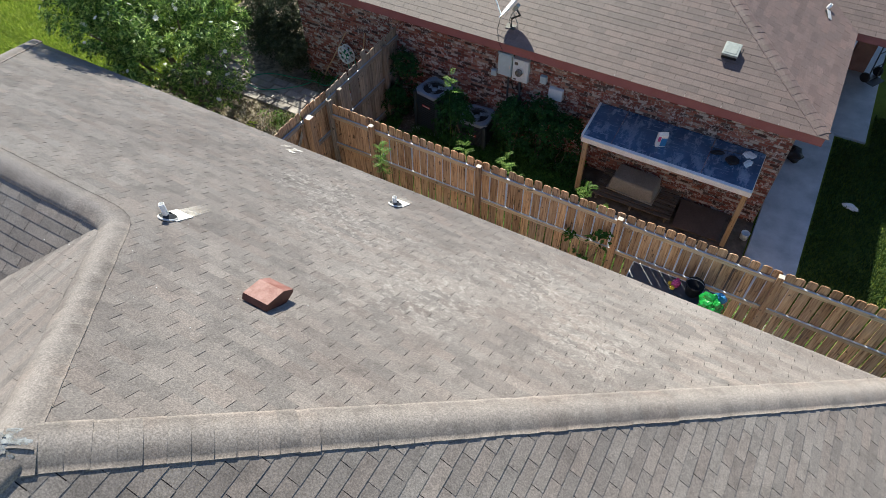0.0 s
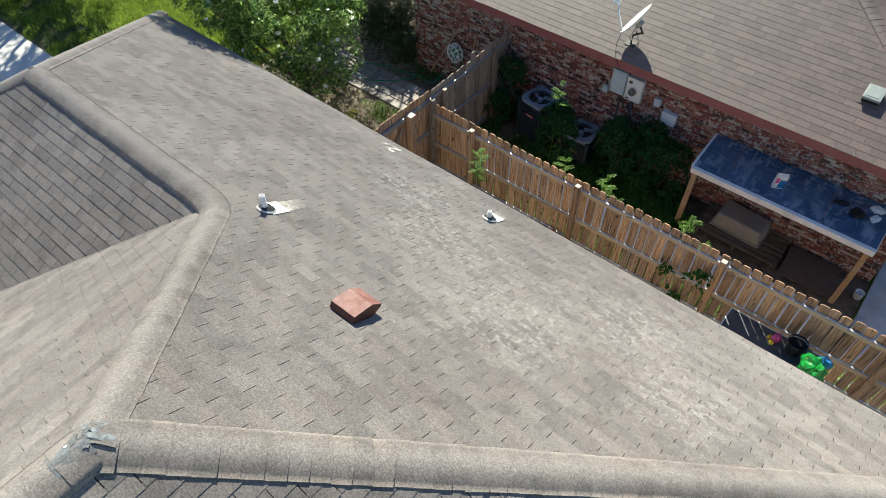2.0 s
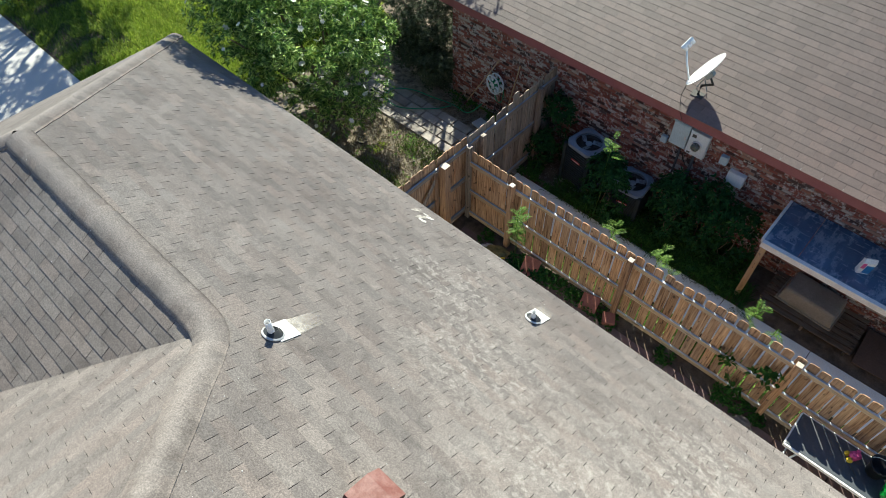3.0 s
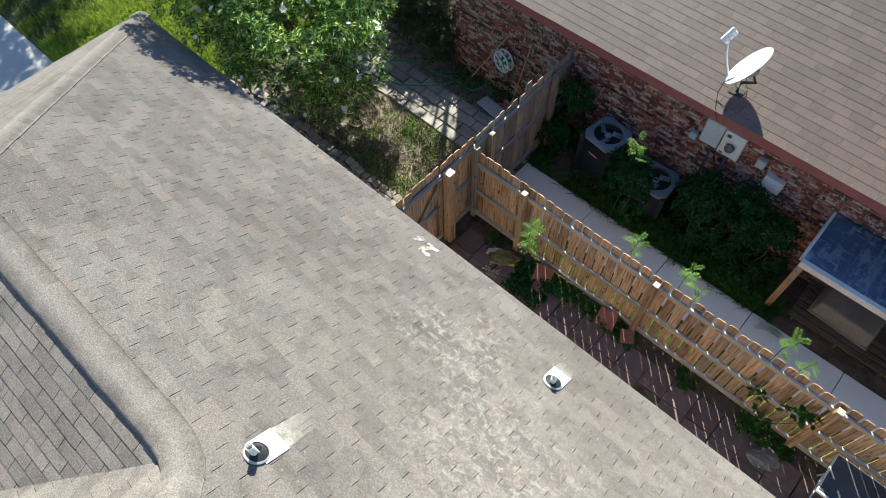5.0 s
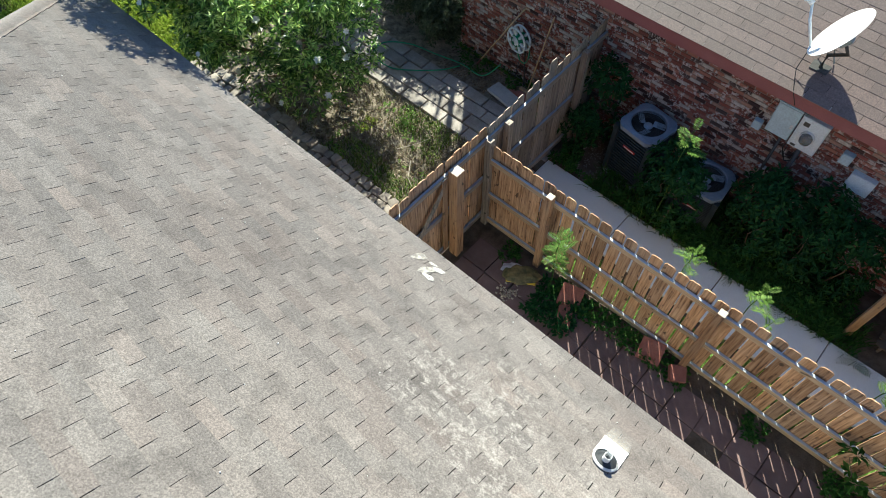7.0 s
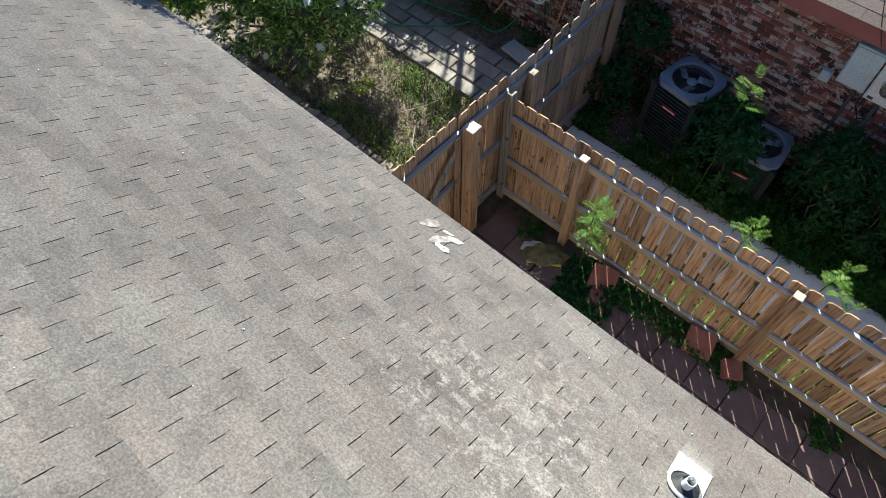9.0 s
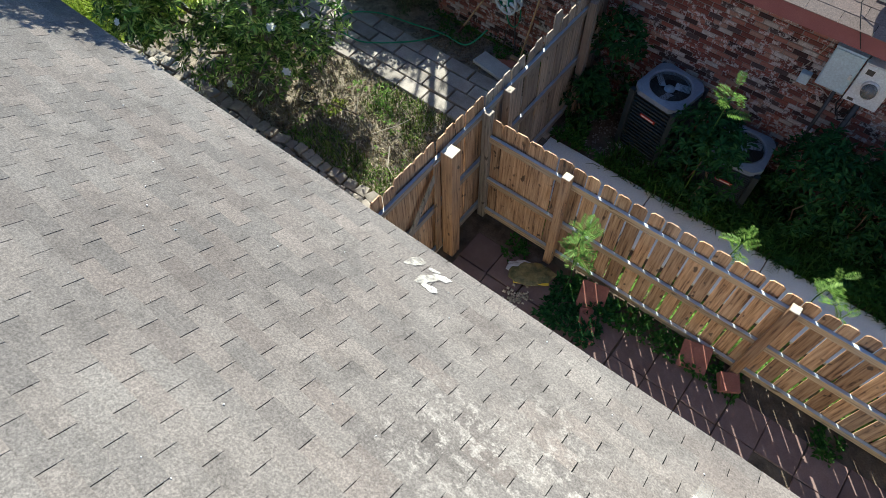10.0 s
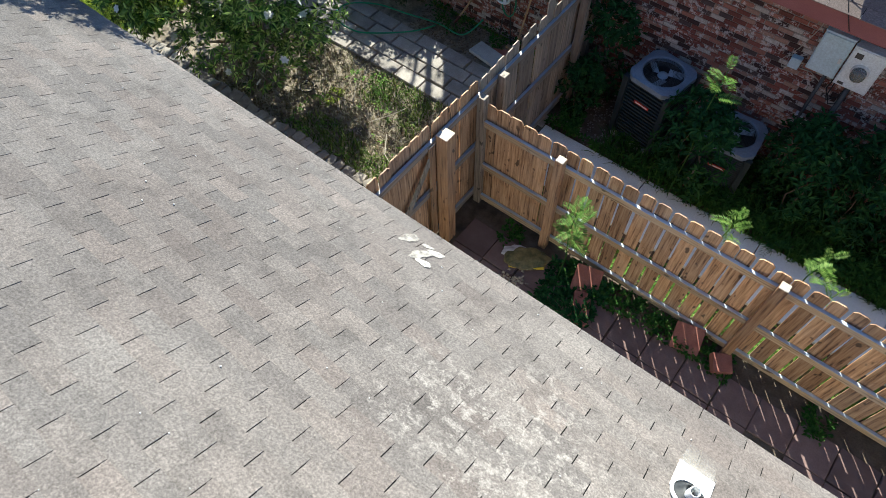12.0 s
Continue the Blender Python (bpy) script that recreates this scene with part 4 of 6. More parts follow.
foot = on_neighbour(-4.47, 10.36)
dish = thing("satellite_dish", foot, "white satellite dish on a grey mast on the shingles", "satellite dish")
face = Vector((-0.8, -0.1, 0.57)).normalized()
centre = Vector((-4.43, 10.34, 3.08)) - foot
spin = face.to_track_quat("Z", "Y").to_matrix().to_4x4()
bowl = [(0.0, 0.0)] + [(0.34 * i / 9, 0.065 * (i / 9) ** 2) for i in range(1, 10)]
part("reflector", lathe(bowl + [(0.345, 0.068), (0.345, 0.062), (0.27, 0.032), (0.0, -0.012)], 40), WHITE, dish, "white pressed-steel reflector", m=Matrix.Translation(centre) @ spin, smooth=True)
part("foot_plate", box(-0.1, 0.1, -0.06, 0.06, 0.0, 0.008, 0.002), DARKMETAL, dish, m=Matrix.Rotation(math.atan(N_SLOPE), 4, "X"))
part("mast", tube([(0, 0, 0.0), (0, 0.02, 0.16), centre - face * 0.16 - Vector((0, 0, 0.08)), centre - face * 0.05], 0.022), DARKMETAL, dish, smooth=True)
part("bracket", box(-0.05, 0.05, -0.07, 0.07, -0.02, 0.05, 0.008), VENTGREY, dish, m=Matrix.Translation(centre - face * 0.07) @ spin)
for dx in (-0.09, 0.09):
    part("stay", tube([(dx, 0.1, 0.04), (0.0, 0.05, 0.28)], 0.008), VENTGREY, dish)
feed = Vector((-4.93, 10.46, 3.31)) - foot
root = Vector((-4.66, 10.3, 2.84)) - foot
part("feed_arm", tube([root, root.lerp(feed, 0.5) + Vector((-0.02, -0.01, 0)), feed], 0.016), PALEMETAL, dish, smooth=True)
lnb = part("feed_horn", box(-0.04, 0.04, -0.105, 0.105, -0.025, 0.025, 0.012, 2), PALEMETAL, dish, "white triple feed horn", m=Matrix.Translation(feed) @ (-(face - Vector((0, 0.0, 0.1)))).to_track_quat("Z", "Y").to_matrix().to_4x4() @ Matrix.Rotation(radians(-45), 4, "Z"))
for dy in (-0.07, 0.0, 0.07):
    part("feed_cap", lathe([(0.0, 0.07), (0.03, 0.066), (0.034, 0.03), (0.028, 0.0)], 16), WHITE, lnb, m=pose(0, dy, 0.015), smooth=True)
part("cable", tube([root, root + Vector((0.0, -0.12, -0.22)), Vector((-0.12, -0.3, -0.08)), Vector((-0.06, -0.38, -0.14)), Vector((0.02, -0.36, -0.3))], 0.005, 6), BLACK, dish)

# box vent and broken pipe vent on the neighbour's roof
nv = thing("roof_vent", Matrix.Translation(on_neighbour(-0.61, 11.04)) @ Matrix.Rotation(math.atan(N_SLOPE), 4, "X"), "dark grey metal box vent on brown shingles", "vent")
part("flange", box(-0.17, 0.17, -0.18, 0.18, 0.0, 0.006, 0.002), NSHINGLE, nv)
part("collar", box(-0.125, 0.125, -0.13, 0.13, 0.005, 0.076, 0.004), BLACK, nv)
part("hood", box(-0.135, 0.135, -0.14, 0.14, 0.075, 0.13, 0.016, 2), VENTGREY, nv)
part("lid", box(-0.1, 0.1, -0.105, 0.105, 0.129, 0.136, 0.004), VENTGREY, nv)
pv = thing("vent_pipe", Matrix.Translation((0.63, 13.5, N_EAVE_Z + N_SLOPE * (N_EAST - 0.63) + 0.002)) @ Matrix.Rotation(math.atan(N_SLOPE), 4, "Y"), "short white vent pipe with torn flashing near the valley", "vent")
part("pipe", lathe([(0.035, 0.0), (0.035, 0.1), (0.03, 0.1), (0.03, 0.0)], 16), PVC, pv, m=pose(-0.01, 0.18, 0), smooth=True)
part("flap", box(-0.05, 0.05, -0.13, 0.1, 0.0, 0.006, 0.002), ZINC, pv, m=pose(0.04, -0.05, 0.03, 8, 14, 25))
part("torn_edge", box(-0.04, 0.02, -0.16, 0.06, 0.0, 0.006, 0.002), RUBBER, pv, "black torn rubber", m=pose(0.0, 0.0, 0.012, 3, 4, 35))


# bits of bark, droppings and petals that lie about on the shingles
bits = tagged(new("roof_litter"), "tiny pale bits scattered over the shingles", "litter", kind="stuff")
rng = random.Random(19)
verts, faces = [], []
for _ in range(140):
    x, y = rng.uniform(-11.5, -1.0), rng.uniform(1.2, 5.8)
    s = rng.uniform(0.003, 0.008)
    c = on_north(x, y, rng.uniform(0, 360)) @ Vector((0, 0, 0.006))
    k = len(verts)
    verts += [c + Vector((s * a, s * b * rng.uniform(0.6, 1.2), s * e)) for a, b, e in ((1, 0, 0), (0, 1, 0), (-1, 0, 0), (0, -1, 0), (0, 0, 0.7), (0, 0, -1.2))]
    faces += [tuple(k + j for j in f) for f in ((0, 1, 4), (1, 2, 4), (2, 3, 4), (3, 0, 4), (1, 0, 5), (2, 1, 5), (3, 2, 5), (0, 3, 5))]
part("bits", mesh("bits", verts, faces, WHITE), parent=bits, kind="stuff")

# ---- neighbour's wall: meters, conduits, condensers ----
def wall_box(name, x0, x1, z0, z1, depth, material, label, category):
    t = thing(name, ((x0 + x1) / 2, NWALL_Y - 0.012, z0), label, category)
    w, h = x1 - x0, z1 - z0
    part("body", box(-w / 2, w / 2, -depth, 0.0, 0, h, 0.008, 2), material, t)
    return t, w, h


mb, w, h = wall_box("electrical_box", -4.635, -4.34, 1.61, 2.11, 0.12, GREYMETAL, "grey metal breaker box on the brick wall", "electrical box")
part("door", box(-w / 2 + 0.012, w / 2 - 0.012, -0.131, -0.121, 0.02, h - 0.03, 0.003), GREYMETAL, mb)
part("hood", box(-w / 2 - 0.004, w / 2 + 0.004, -0.14, 0.0, h - 0.006, h + 0.006, 0.003), GREYMETAL, mb)
part("hasp", box(w / 2 - 0.05, w / 2 - 0.02, -0.14, -0.13, 0.2, 0.26, 0.003), ZINC, mb)
em, w, h = wall_box("electric_meter", -4.325, -3.995, 1.56, 2.05, 0.1, PALEMETAL, "pale metal meter box with a round glass meter", "electric meter")
part("cover", box(-w / 2 + 0.012, w / 2 - 0.012, -0.111, -0.101, 0.015, h - 0.015, 0.003), PALEMETAL, em)
part("hood", box(-w / 2 - 0.004, w / 2 + 0.004, -0.118, 0.0, h - 0.004, h + 0.008, 0.003), PALEMETAL, em)
dial = part("dial", lathe([(0.0, 0.02), (0.075, 0.02), (0.085, 0.012), (0.088, 0.0)], 28), ZINC, em, m=pose(0.0, -0.111, 0.24, 90), smooth=True)
part("glass", lathe([(0.072, 0.02), (0.072, 0.07), (0.062, 0.095), (0.03, 0.105), (0.0, 0.107)], 28), GLASS, dial, "clear glass meter dome", smooth=True)
part("works", lathe([(0.0, 0.06), (0.055, 0.058), (0.06, 0.02)], 20), DARKMETAL, dial, smooth=True)
part("tag", box(-0.13, -0.07, -0.114, -0.111, 0.03, 0.06), DARKMETAL, em)
part("window", box(-0.12, -0.05, -0.114, -0.111, 0.37, 0.43), DARKMETAL, em)
jb, w, h = wall_box("junction_box", -4.8, -4.69, 1.49, 1.62, 0.07, GREYMETAL, "small grey utility box on the brick wall", "utility box")
part("lid", box(-w / 2 + 0.008, w / 2 - 0.008, -0.078, -0.07, 0.008, h - 0.008, 0.003), GREYMETAL, jb)
jb, w, h = wall_box("junction_box", -3.74, -3.61, 1.66, 1.82, 0.08, GREYMETAL, "small grey utility box above a wider one", "utility box")
part("lid", box(-w / 2 + 0.008, w / 2 - 0.008, -0.088, -0.08, 0.008, h - 0.008, 0.003), GREYMETAL, jb)
jb, w, h = wall_box("cable_box", -3.53, -3.24, 1.38, 1.63, 0.09, PALEMETAL, "pale plastic cable box low on the brick wall", "utility box")
part("lid", box(-w / 2 + 0.01, w / 2 - 0.01, -0.1, -0.09, 0.01, h - 0.01, 0.006, 2), PALEMETAL, jb)
for x, z0, z1, r in ((-4.42, 0.0, 1.62, 0.02), (-4.16, 0.0, 1.57, 0.028), (-4.335, 2.05, 2.36, 0.02)):
    c = thing("conduit", (x, NWALL_Y - 0.06, z0 - 0.02), "dark metal conduit fixed to the brick wall", "conduit", "wall conduits")
    part("tube", tube([(0, 0, 0), (0, 0, z1 - z0 + 0.02)], r, 10), DARKMETAL, c, smooth=True)
    part("clip", box(-0.045, 0.045, -0.012, 0.046, (z1 - z0) * 0.6, (z1 - z0) * 0.6 + 0.02, 0.002), ZINC, c)
wire = thing("wall_cable", (-4.7, NWALL_Y - 0.014, 1.2), "thin pale cable looping across the brick wall", "cable")
part("wire", tube([(0.02, 0, 1.12), (-0.0, -0.004, 0.8), (-0.08, -0.004, 0.5), (-0.18, 0, 0.3), (-0.15, -0.01, 0.22), (0.0, 0, 0.28), (0.14, -0.01, 0.3), (0.28, 0, 0.22)], 0.006, 6), PALEBARK, wire)
wire = thing("wall_cable", (-4.3, NWALL_Y - 0.05, 1.2), "black cables hanging below the meter boxes", "cable")
part("wire", tube([(-0.02, 0, 0.4), (-0.04, -0.03, 0.25), (0.02, -0.04, 0.12), (0.1, -0.03, 0.2), (0.12, 0, 0.36)], 0.008, 6), BLACK, wire)
part("wire", tube([(0.0, 0, 0.4), (0.0, -0.05, 0.2), (0.06, -0.04, 0.08), (0.14, -0.03, 0.12)], 0.007, 6), BLACK, wire)


def condenser(m, size, height, label):
    """Air conditioner condenser: louvred sides, top with a round fan opening."""
    c = thing("air_conditioner", m, label, "air conditioner", "condensers by the brick wall")
    s = size / 2
    part("core", box(-s + 0.05, s - 0.05, -s + 0.05, s - 0.05, 0.02, height - 0.06), BLACK, c)
    part("base", box(-s - 0.02, s + 0.02, -s - 0.02, s + 0.02, -0.06, 0.03, 0.008), CONCRETE, c)
    for x in (-1, 1):
        for y in (-1, 1):
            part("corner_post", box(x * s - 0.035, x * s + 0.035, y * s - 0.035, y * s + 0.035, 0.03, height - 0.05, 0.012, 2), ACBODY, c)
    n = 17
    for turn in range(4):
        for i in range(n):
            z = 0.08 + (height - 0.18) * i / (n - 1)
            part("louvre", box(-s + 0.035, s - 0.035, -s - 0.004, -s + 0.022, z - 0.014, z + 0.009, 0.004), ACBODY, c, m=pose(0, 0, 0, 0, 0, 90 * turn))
    # top panel: a square plate with a round opening
    bm = bmesh.new()
    steps, ri = 32, s * 0.84
    def square(a):
        k = (s + 0.025) / max(abs(math.cos(a)), abs(math.sin(a)))
        k = min(k, (s + 0.025) * 1.22)
        return k * math.cos(a), k * math.sin(a)
    rings = []
    for fn, z in ((lambda a: (ri * math.cos(a), ri * math.sin(a)), height - 0.12), (lambda a: (ri * math.cos(a), ri * math.sin(a)), height - 0.004),
                  (lambda a: ((ri + 0.02) * math.cos(a), (ri + 0.02) * math.sin(a)), height + 0.004), (square, height - 0.012), (square, height - 0.075)):
        rings.append([bm.verts.new((*fn(2 * math.pi * i / steps + math.pi / 4), z)) for i in range(steps)])
    for p, q in zip(rings, rings[1:]):
        for i in range(steps):
            bm.faces.new((p[i], q[i], q[(i + 1) % steps], p[(i + 1) % steps]))
    bmesh.ops.recalc_face_normals(bm, faces=bm.faces[:])
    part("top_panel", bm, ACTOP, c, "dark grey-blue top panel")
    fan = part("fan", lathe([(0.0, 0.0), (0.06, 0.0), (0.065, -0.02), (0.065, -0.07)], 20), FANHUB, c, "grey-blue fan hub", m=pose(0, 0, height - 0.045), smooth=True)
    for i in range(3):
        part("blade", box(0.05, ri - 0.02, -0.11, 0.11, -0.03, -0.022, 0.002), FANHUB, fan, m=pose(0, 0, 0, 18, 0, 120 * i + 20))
    for i in range(9):
        r = 0.12 + (ri - 0.13) * i / 8
        ring = [(r * math.cos(2 * math.pi * k / 20), r * math.sin(2 * math.pi * k / 20), height - 0.016) for k in range(21)]
        part("guard_ring", tube(ring, 0.0025, 4), DARKMETAL, c)
    part("badge", box(-0.105, 0.105, -s - 0.014, -s - 0.004, height - 0.36, height - 0.315, 0.006, 2), BADGE, c, "red maker's badge with pale bars")
    part("badge_bar", box(-0.085, 0.085, -s - 0.016, -s - 0.013, height - 0.346, height - 0.33), WHITE, c)
    return c


condenser(pose(-5.93, 9.94, 0.0, 0, 0, -9), 0.58, 1.02, "dark square condenser unit with a round fan top")
condenser(pose(-4.9, 9.93, 0.0, 0, 0, 4), 0.58, 0.7, "smaller condenser unit half hidden by weeds")

# ---- lean-to shelter by the brick wall ----
lean = thing("lean_to", (0, 0, 0), "low timber lean-to with a scuffed dark sheet roof", "shelter")
LX0, LX1, LY0, LZ0, LZ1 = -2.45, 0.58, 9.425, 1.487, 1.6
pitch = math.degrees(math.atan((LZ1 - LZ0) / (NWALL_Y - 0.03 - LY0)))
run = (NWALL_Y - 0.035 - LY0) / math.cos(radians(pitch))
for a, b in ((LX0, -1.93), (-1.922, -0.3), (-0.292, LX1)):
    part("roof_panel", box(a, b, 0.0, run, 0.0, 0.014, 0.002), PANEL, lean, "scuffed dark roofing panel", m=pose(0, LY0, LZ0, pitch))
part("front_board", box(LX0 - 0.01, LX1 + 0.01, LY0 - 0.085, LY0 - 0.004, LZ0 - 0.085, LZ0 + 0.024, 0.004), BOARD, lean, "weathered white front board")
part("side_board", box(LX0 - 0.045, LX0 - 0.003, 0.0, run, -0.075, 0.024, 0.003), BOARD, lean, m=pose(0, LY0, LZ0, pitch))
part("side_board", box(LX1 - 0.014, LX1 + 0.012, 0.0, run, -0.075, -0.003, 0.003), BOARD, lean, m=pose(0, LY0, LZ0, pitch))
part("beam", box(LX0 + 0.02, LX1 - 0.02, LY0 + 0.0, LY0 + 0.04, LZ0 - 0.1, LZ0 - 0.004, 0.004), LUMBER, lean)
part("beam", box(LX0 + 0.02, LX1 - 0.02, NWALL_Y - 0.06, NWALL_Y - 0.014, LZ1 - 0.1, LZ1 - 0.012, 0.004), LUMBER, lean)
for x in (LX0 + 0.05, LX1 - 0.06):
    part("leg", box(x - 0.045, x + 0.045, LY0 + 0.045, LY0 + 0.135, -0.05, LZ0 - 0.002, 0.006), LUMBER, lean, "yellow raw lumber leg")
for x in (-1.6, -0.6):
    part("rafter", box(x - 0.02, x + 0.02, 0.05, run - 0.06, -0.09, -0.002, 0.003), LUMBER, lean, m=pose(0, LY0, LZ0, pitch))

tote = thing("storage_tote", pose(-1.4, 10.03, 0.11, 0, 0, -3), "dusty upturned plastic tote on pallet boards", "tote")
bm = bmesh.new()
bmesh.ops.create_cube(bm, size=1.0, matrix=Matrix.LocRotScale((0, 0, 0.15), None, (0.84, 0.48, 0.3)))
for v in bm.verts:
    if v.co.z < 0.1:
        v.co.x *= 1.09
        v.co.y *= 1.12
bmesh.ops.bevel(bm, geom=bm.edges[:], offset=0.05, segments=4, affect="EDGES", profile=0.6)
part("body", bm, TOTE, tote, smooth=True)
part("rim", box(-0.48, 0.48, -0.29, 0.29, -0.0, 0.03, 0.012, 2), TOTE, tote)
pal = thing("pallet", pose(-1.3, 9.95, 0.0), "grey wooden pallet under the lean-to", "pallet")
for i in range(7):
    part("slat", box(-0.78, 0.78, -0.42 + i * 0.125, -0.42 + i * 0.125 + 0.095, 0.085, 0.107, 0.003), PALLET, pal)
for x in (-0.7, 0.0, 0.7):
    part("stringer", box(x - 0.02, x + 0.02, -0.42, 0.44, -0.03, 0.084, 0.003), PALLET, pal)
sheet_ob = thing("hardboard_sheet", pose(-0.02, 9.87, 0.02, 3, 0, 2), "brown hardboard sheet lying on the ground", "board")
part("board", box(-0.44, 0.44, -0.36, 0.4, 0.0, 0.02, 0.003), PLY, sheet_ob)
car = thing("carton", pose(-1.14, 9.76, LZ0 + 0.055, pitch, 0, 28), "white and pink carton with blue side on the lean-to", "carton")
part("body", box(-0.085, 0.085, -0.045, 0.045, 0.0, 0.29, 0.006), WHITE, car)
part("top_fold", box(-0.07, 0.085, -0.006, 0.006, 0.285, 0.335, 0.003), WHITE, car)
part("shoulder", mesh("shoulder", [(-0.085, -0.045, 0.29), (0.085, -0.045, 0.29), (0.085, 0.045, 0.29), (-0.085, 0.045, 0.29), (-0.08, 0, 0.325), (0.085, 0, 0.325)], [(0, 1, 5, 4), (2, 3, 4, 5), (1, 2, 5), (3, 0, 4)], WHITE), parent=car)
part("print", box(-0.02, 0.082, -0.0475, -0.045, 0.03, 0.22), BLUEBAG, car)
part("print", box(-0.08, -0.03, -0.0475, -0.045, 0.14, 0.26), PINK, car)
part("print", box(0.085, 0.0875, -0.04, 0.04, 0.02, 0.19), BLUEBAG, car)


def crumpled(sx, sy, sz, seed, rough=0.35, cuts=3):
    """A crumpled soft bag or cloth, base at the origin."""
    rng = random.Random(seed)
    bm = bmesh.new()
    bmesh.ops.create_icosphere(bm, subdivisions=cuts, radius=0.5)
    off = Vector((rng.uniform(0, 50), rng.uniform(0, 50), 0))
    for v in bm.verts:
        d = 1 + rough * noise.noise(v.co * 3.1 + off) + 0.5 * rough * noise.noise(v.co * 8.0 + off)
        v.co = Vector((v.co.x * d * sx, v.co.y * d * sy, max(0.0, v.co.z * d + 0.42) * sz))
    return bm


def heap(name, m, sx, sy, sz, material, label, category, seed, group=""):
    t = thing(name, m, label, category, group)
    part("body", crumpled(sx, sy, sz, seed), material, t)
    return t


def lean_z(y):
    return LZ0 + 0.012 + (y - LY0) * math.tan(radians(pitch))


heap("work_glove", pose(-0.18, 10.0, lean_z(10.0), pitch, 0, 20), 0.26, 0.1, 0.06, BLACK, "dark work glove lying on the lean-to", "glove", 3)
heap("work_glove", pose(0.1, 9.92, lean_z(9.92), pitch, 0, 50), 0.24, 0.2, 0.07, BLACK, "dark rag beside the glove", "glove", 4)
heap("plastic_bag", pose(0.33, 10.16, lean_z(10.16), pitch, 0, 10), 0.22, 0.15, 0.07, WHITE, "crumpled white plastic bag on the lean-to", "plastic bag", 5)
heap("plastic_bag", pose(0.36, 9.97, lean_z(9.97), pitch, 0, 70), 0.2, 0.12, 0.05, PALEMETAL, "small crumpled grey plastic bag", "plastic bag", 6)
stick = thing("metal_rod", pose(-0.05, 10.12, lean_z(10.12) + 0.008, 0, 0, 8), "dark metal rod lying on the lean-to", "rod")
part("rod", tube([(-0.3, 0, 0), (0.35, 0, 0)], 0.008, 8), DARKMETAL, stick)
can = thing("bucket", (0.83, 9.86, 0.0), "small dented grey paint can on the ground", "bucket")
part("can", lathe([(0.0, 0.0), (0.07, 0.0), (0.075, 0.13), (0.08, 0.14), (0.072, 0.14), (0.068, 0.02), (0.0, 0.02)], 20), PALEMETAL, can, smooth=True)

# ---- side yard: folding table and what stands on it ----
ft = thing("folding_table", pose(0.0, 7.36, 0.0), "folding table with a dark top and pale rim beside the fence", "table")
TZ = 0.72
part("tabletop", box(-0.715, 0.715, -0.27, 0.3, TZ - 0.028, TZ, 0.012, 2), TABLETOP, ft, "dark table top")
part("rim", box(-0.728, 0.728, -0.3, -0.271, TZ - 0.05, TZ + 0.004, 0.01, 2), WHITE, ft, "white rim")
part("rim", box(-0.728, 0.728, 0.301, 0.32, TZ - 0.05, TZ + 0.004, 0.008, 2), WHITE, ft)
part("rim", box(-0.735, -0.716, -0.27, 0.3, TZ - 0.05, TZ + 0.004, 0.008, 2), WHITE, ft)
part("rim", box(0.716, 0.735, -0.27, 0.3, TZ - 0.05, TZ + 0.004, 0.008, 2), WHITE, ft)
for x, out in ((-0.5, -1), (0.5, 1)):
    for y in (-0.24, 0.26):
        part("leg", tube([(x, y, TZ - 0.03), (x + out * 0.12, y, -0.03)], 0.014, 8), PALEMETAL, ft, "white metal leg", smooth=True)
    part("crossbar", tube([(x + out * 0.1, -0.24, 0.14), (x + out * 0.1, 0.26, 0.14)], 0.012, 8), PALEMETAL, ft)
bk = thing("bucket", pose(0.31, 7.49, TZ), "black plastic plant bucket on the folding table", "bucket")
part("pail", lathe([(0.0, 0.0), (0.105, 0.0), (0.135, 0.22), (0.148, 0.225), (0.148, 0.24), (0.13, 0.24), (0.1, 0.02), (0.0, 0.02)], 28), BLACK, bk, smooth=True)
part("handle", tube([(0.14 * math.cos(a), 0.14 * math.sin(a) * 0.5, 0.23 + 0.03 * math.sin(a)) for a in (math.pi * k / 10 for k in range(11))], 0.004, 6), ZINC, bk)
toy = thing("toy", pose(0.03, 7.5, TZ, 0, 0, 30), "pink and yellow plastic toy on the folding table", "toy")
part("body", crumpled(0.15, 0.12, 0.13, 8, 0.3), PINK, toy)
part("wheel", lathe([(0.0, -0.02), (0.035, -0.02), (0.035, 0.02), (0.0, 0.02)], 16), YELLOW, toy, m=pose(-0.08, 0.02, 0.04, 70, 20, 0))
part("wheel", lathe([(0.0, -0.02), (0.035, -0.02), (0.035, 0.02), (0.0, 0.02)], 16), YELLOW, toy, m=pose(-0.07, -0.07, 0.04, 70, -20, 0))
part("knob", crumpled(0.05, 0.05, 0.05, 9), PINK, toy, m=pose(0.04, 0.05, 0.08))
tool = thing("hand_tool", pose(-0.02, 7.4, TZ + 0.006, 0, 0, -35), "thin garden hand tool lying on the table", "hand tool")
part("shaft", tube([(-0.16, 0, 0.004), (0.0, 0.01, 0.004), (0.22, 0, 0.004)], 0.007, 8), DARKMETAL, tool)
part("tine", tube([(-0.16, 0, 0.004), (-0.2, 0.03, 0.006), (-0.25, 0.03, 0.006)], 0.005, 6), DARKMETAL, tool)
bag = thing("garden_bag", pose(0.62, 7.26, TZ), "glossy green soil bag standing on the table", "bag")
part("sack", crumpled(0.32, 0.3, 0.36, 12, 0.5), GREENBAG, bag)
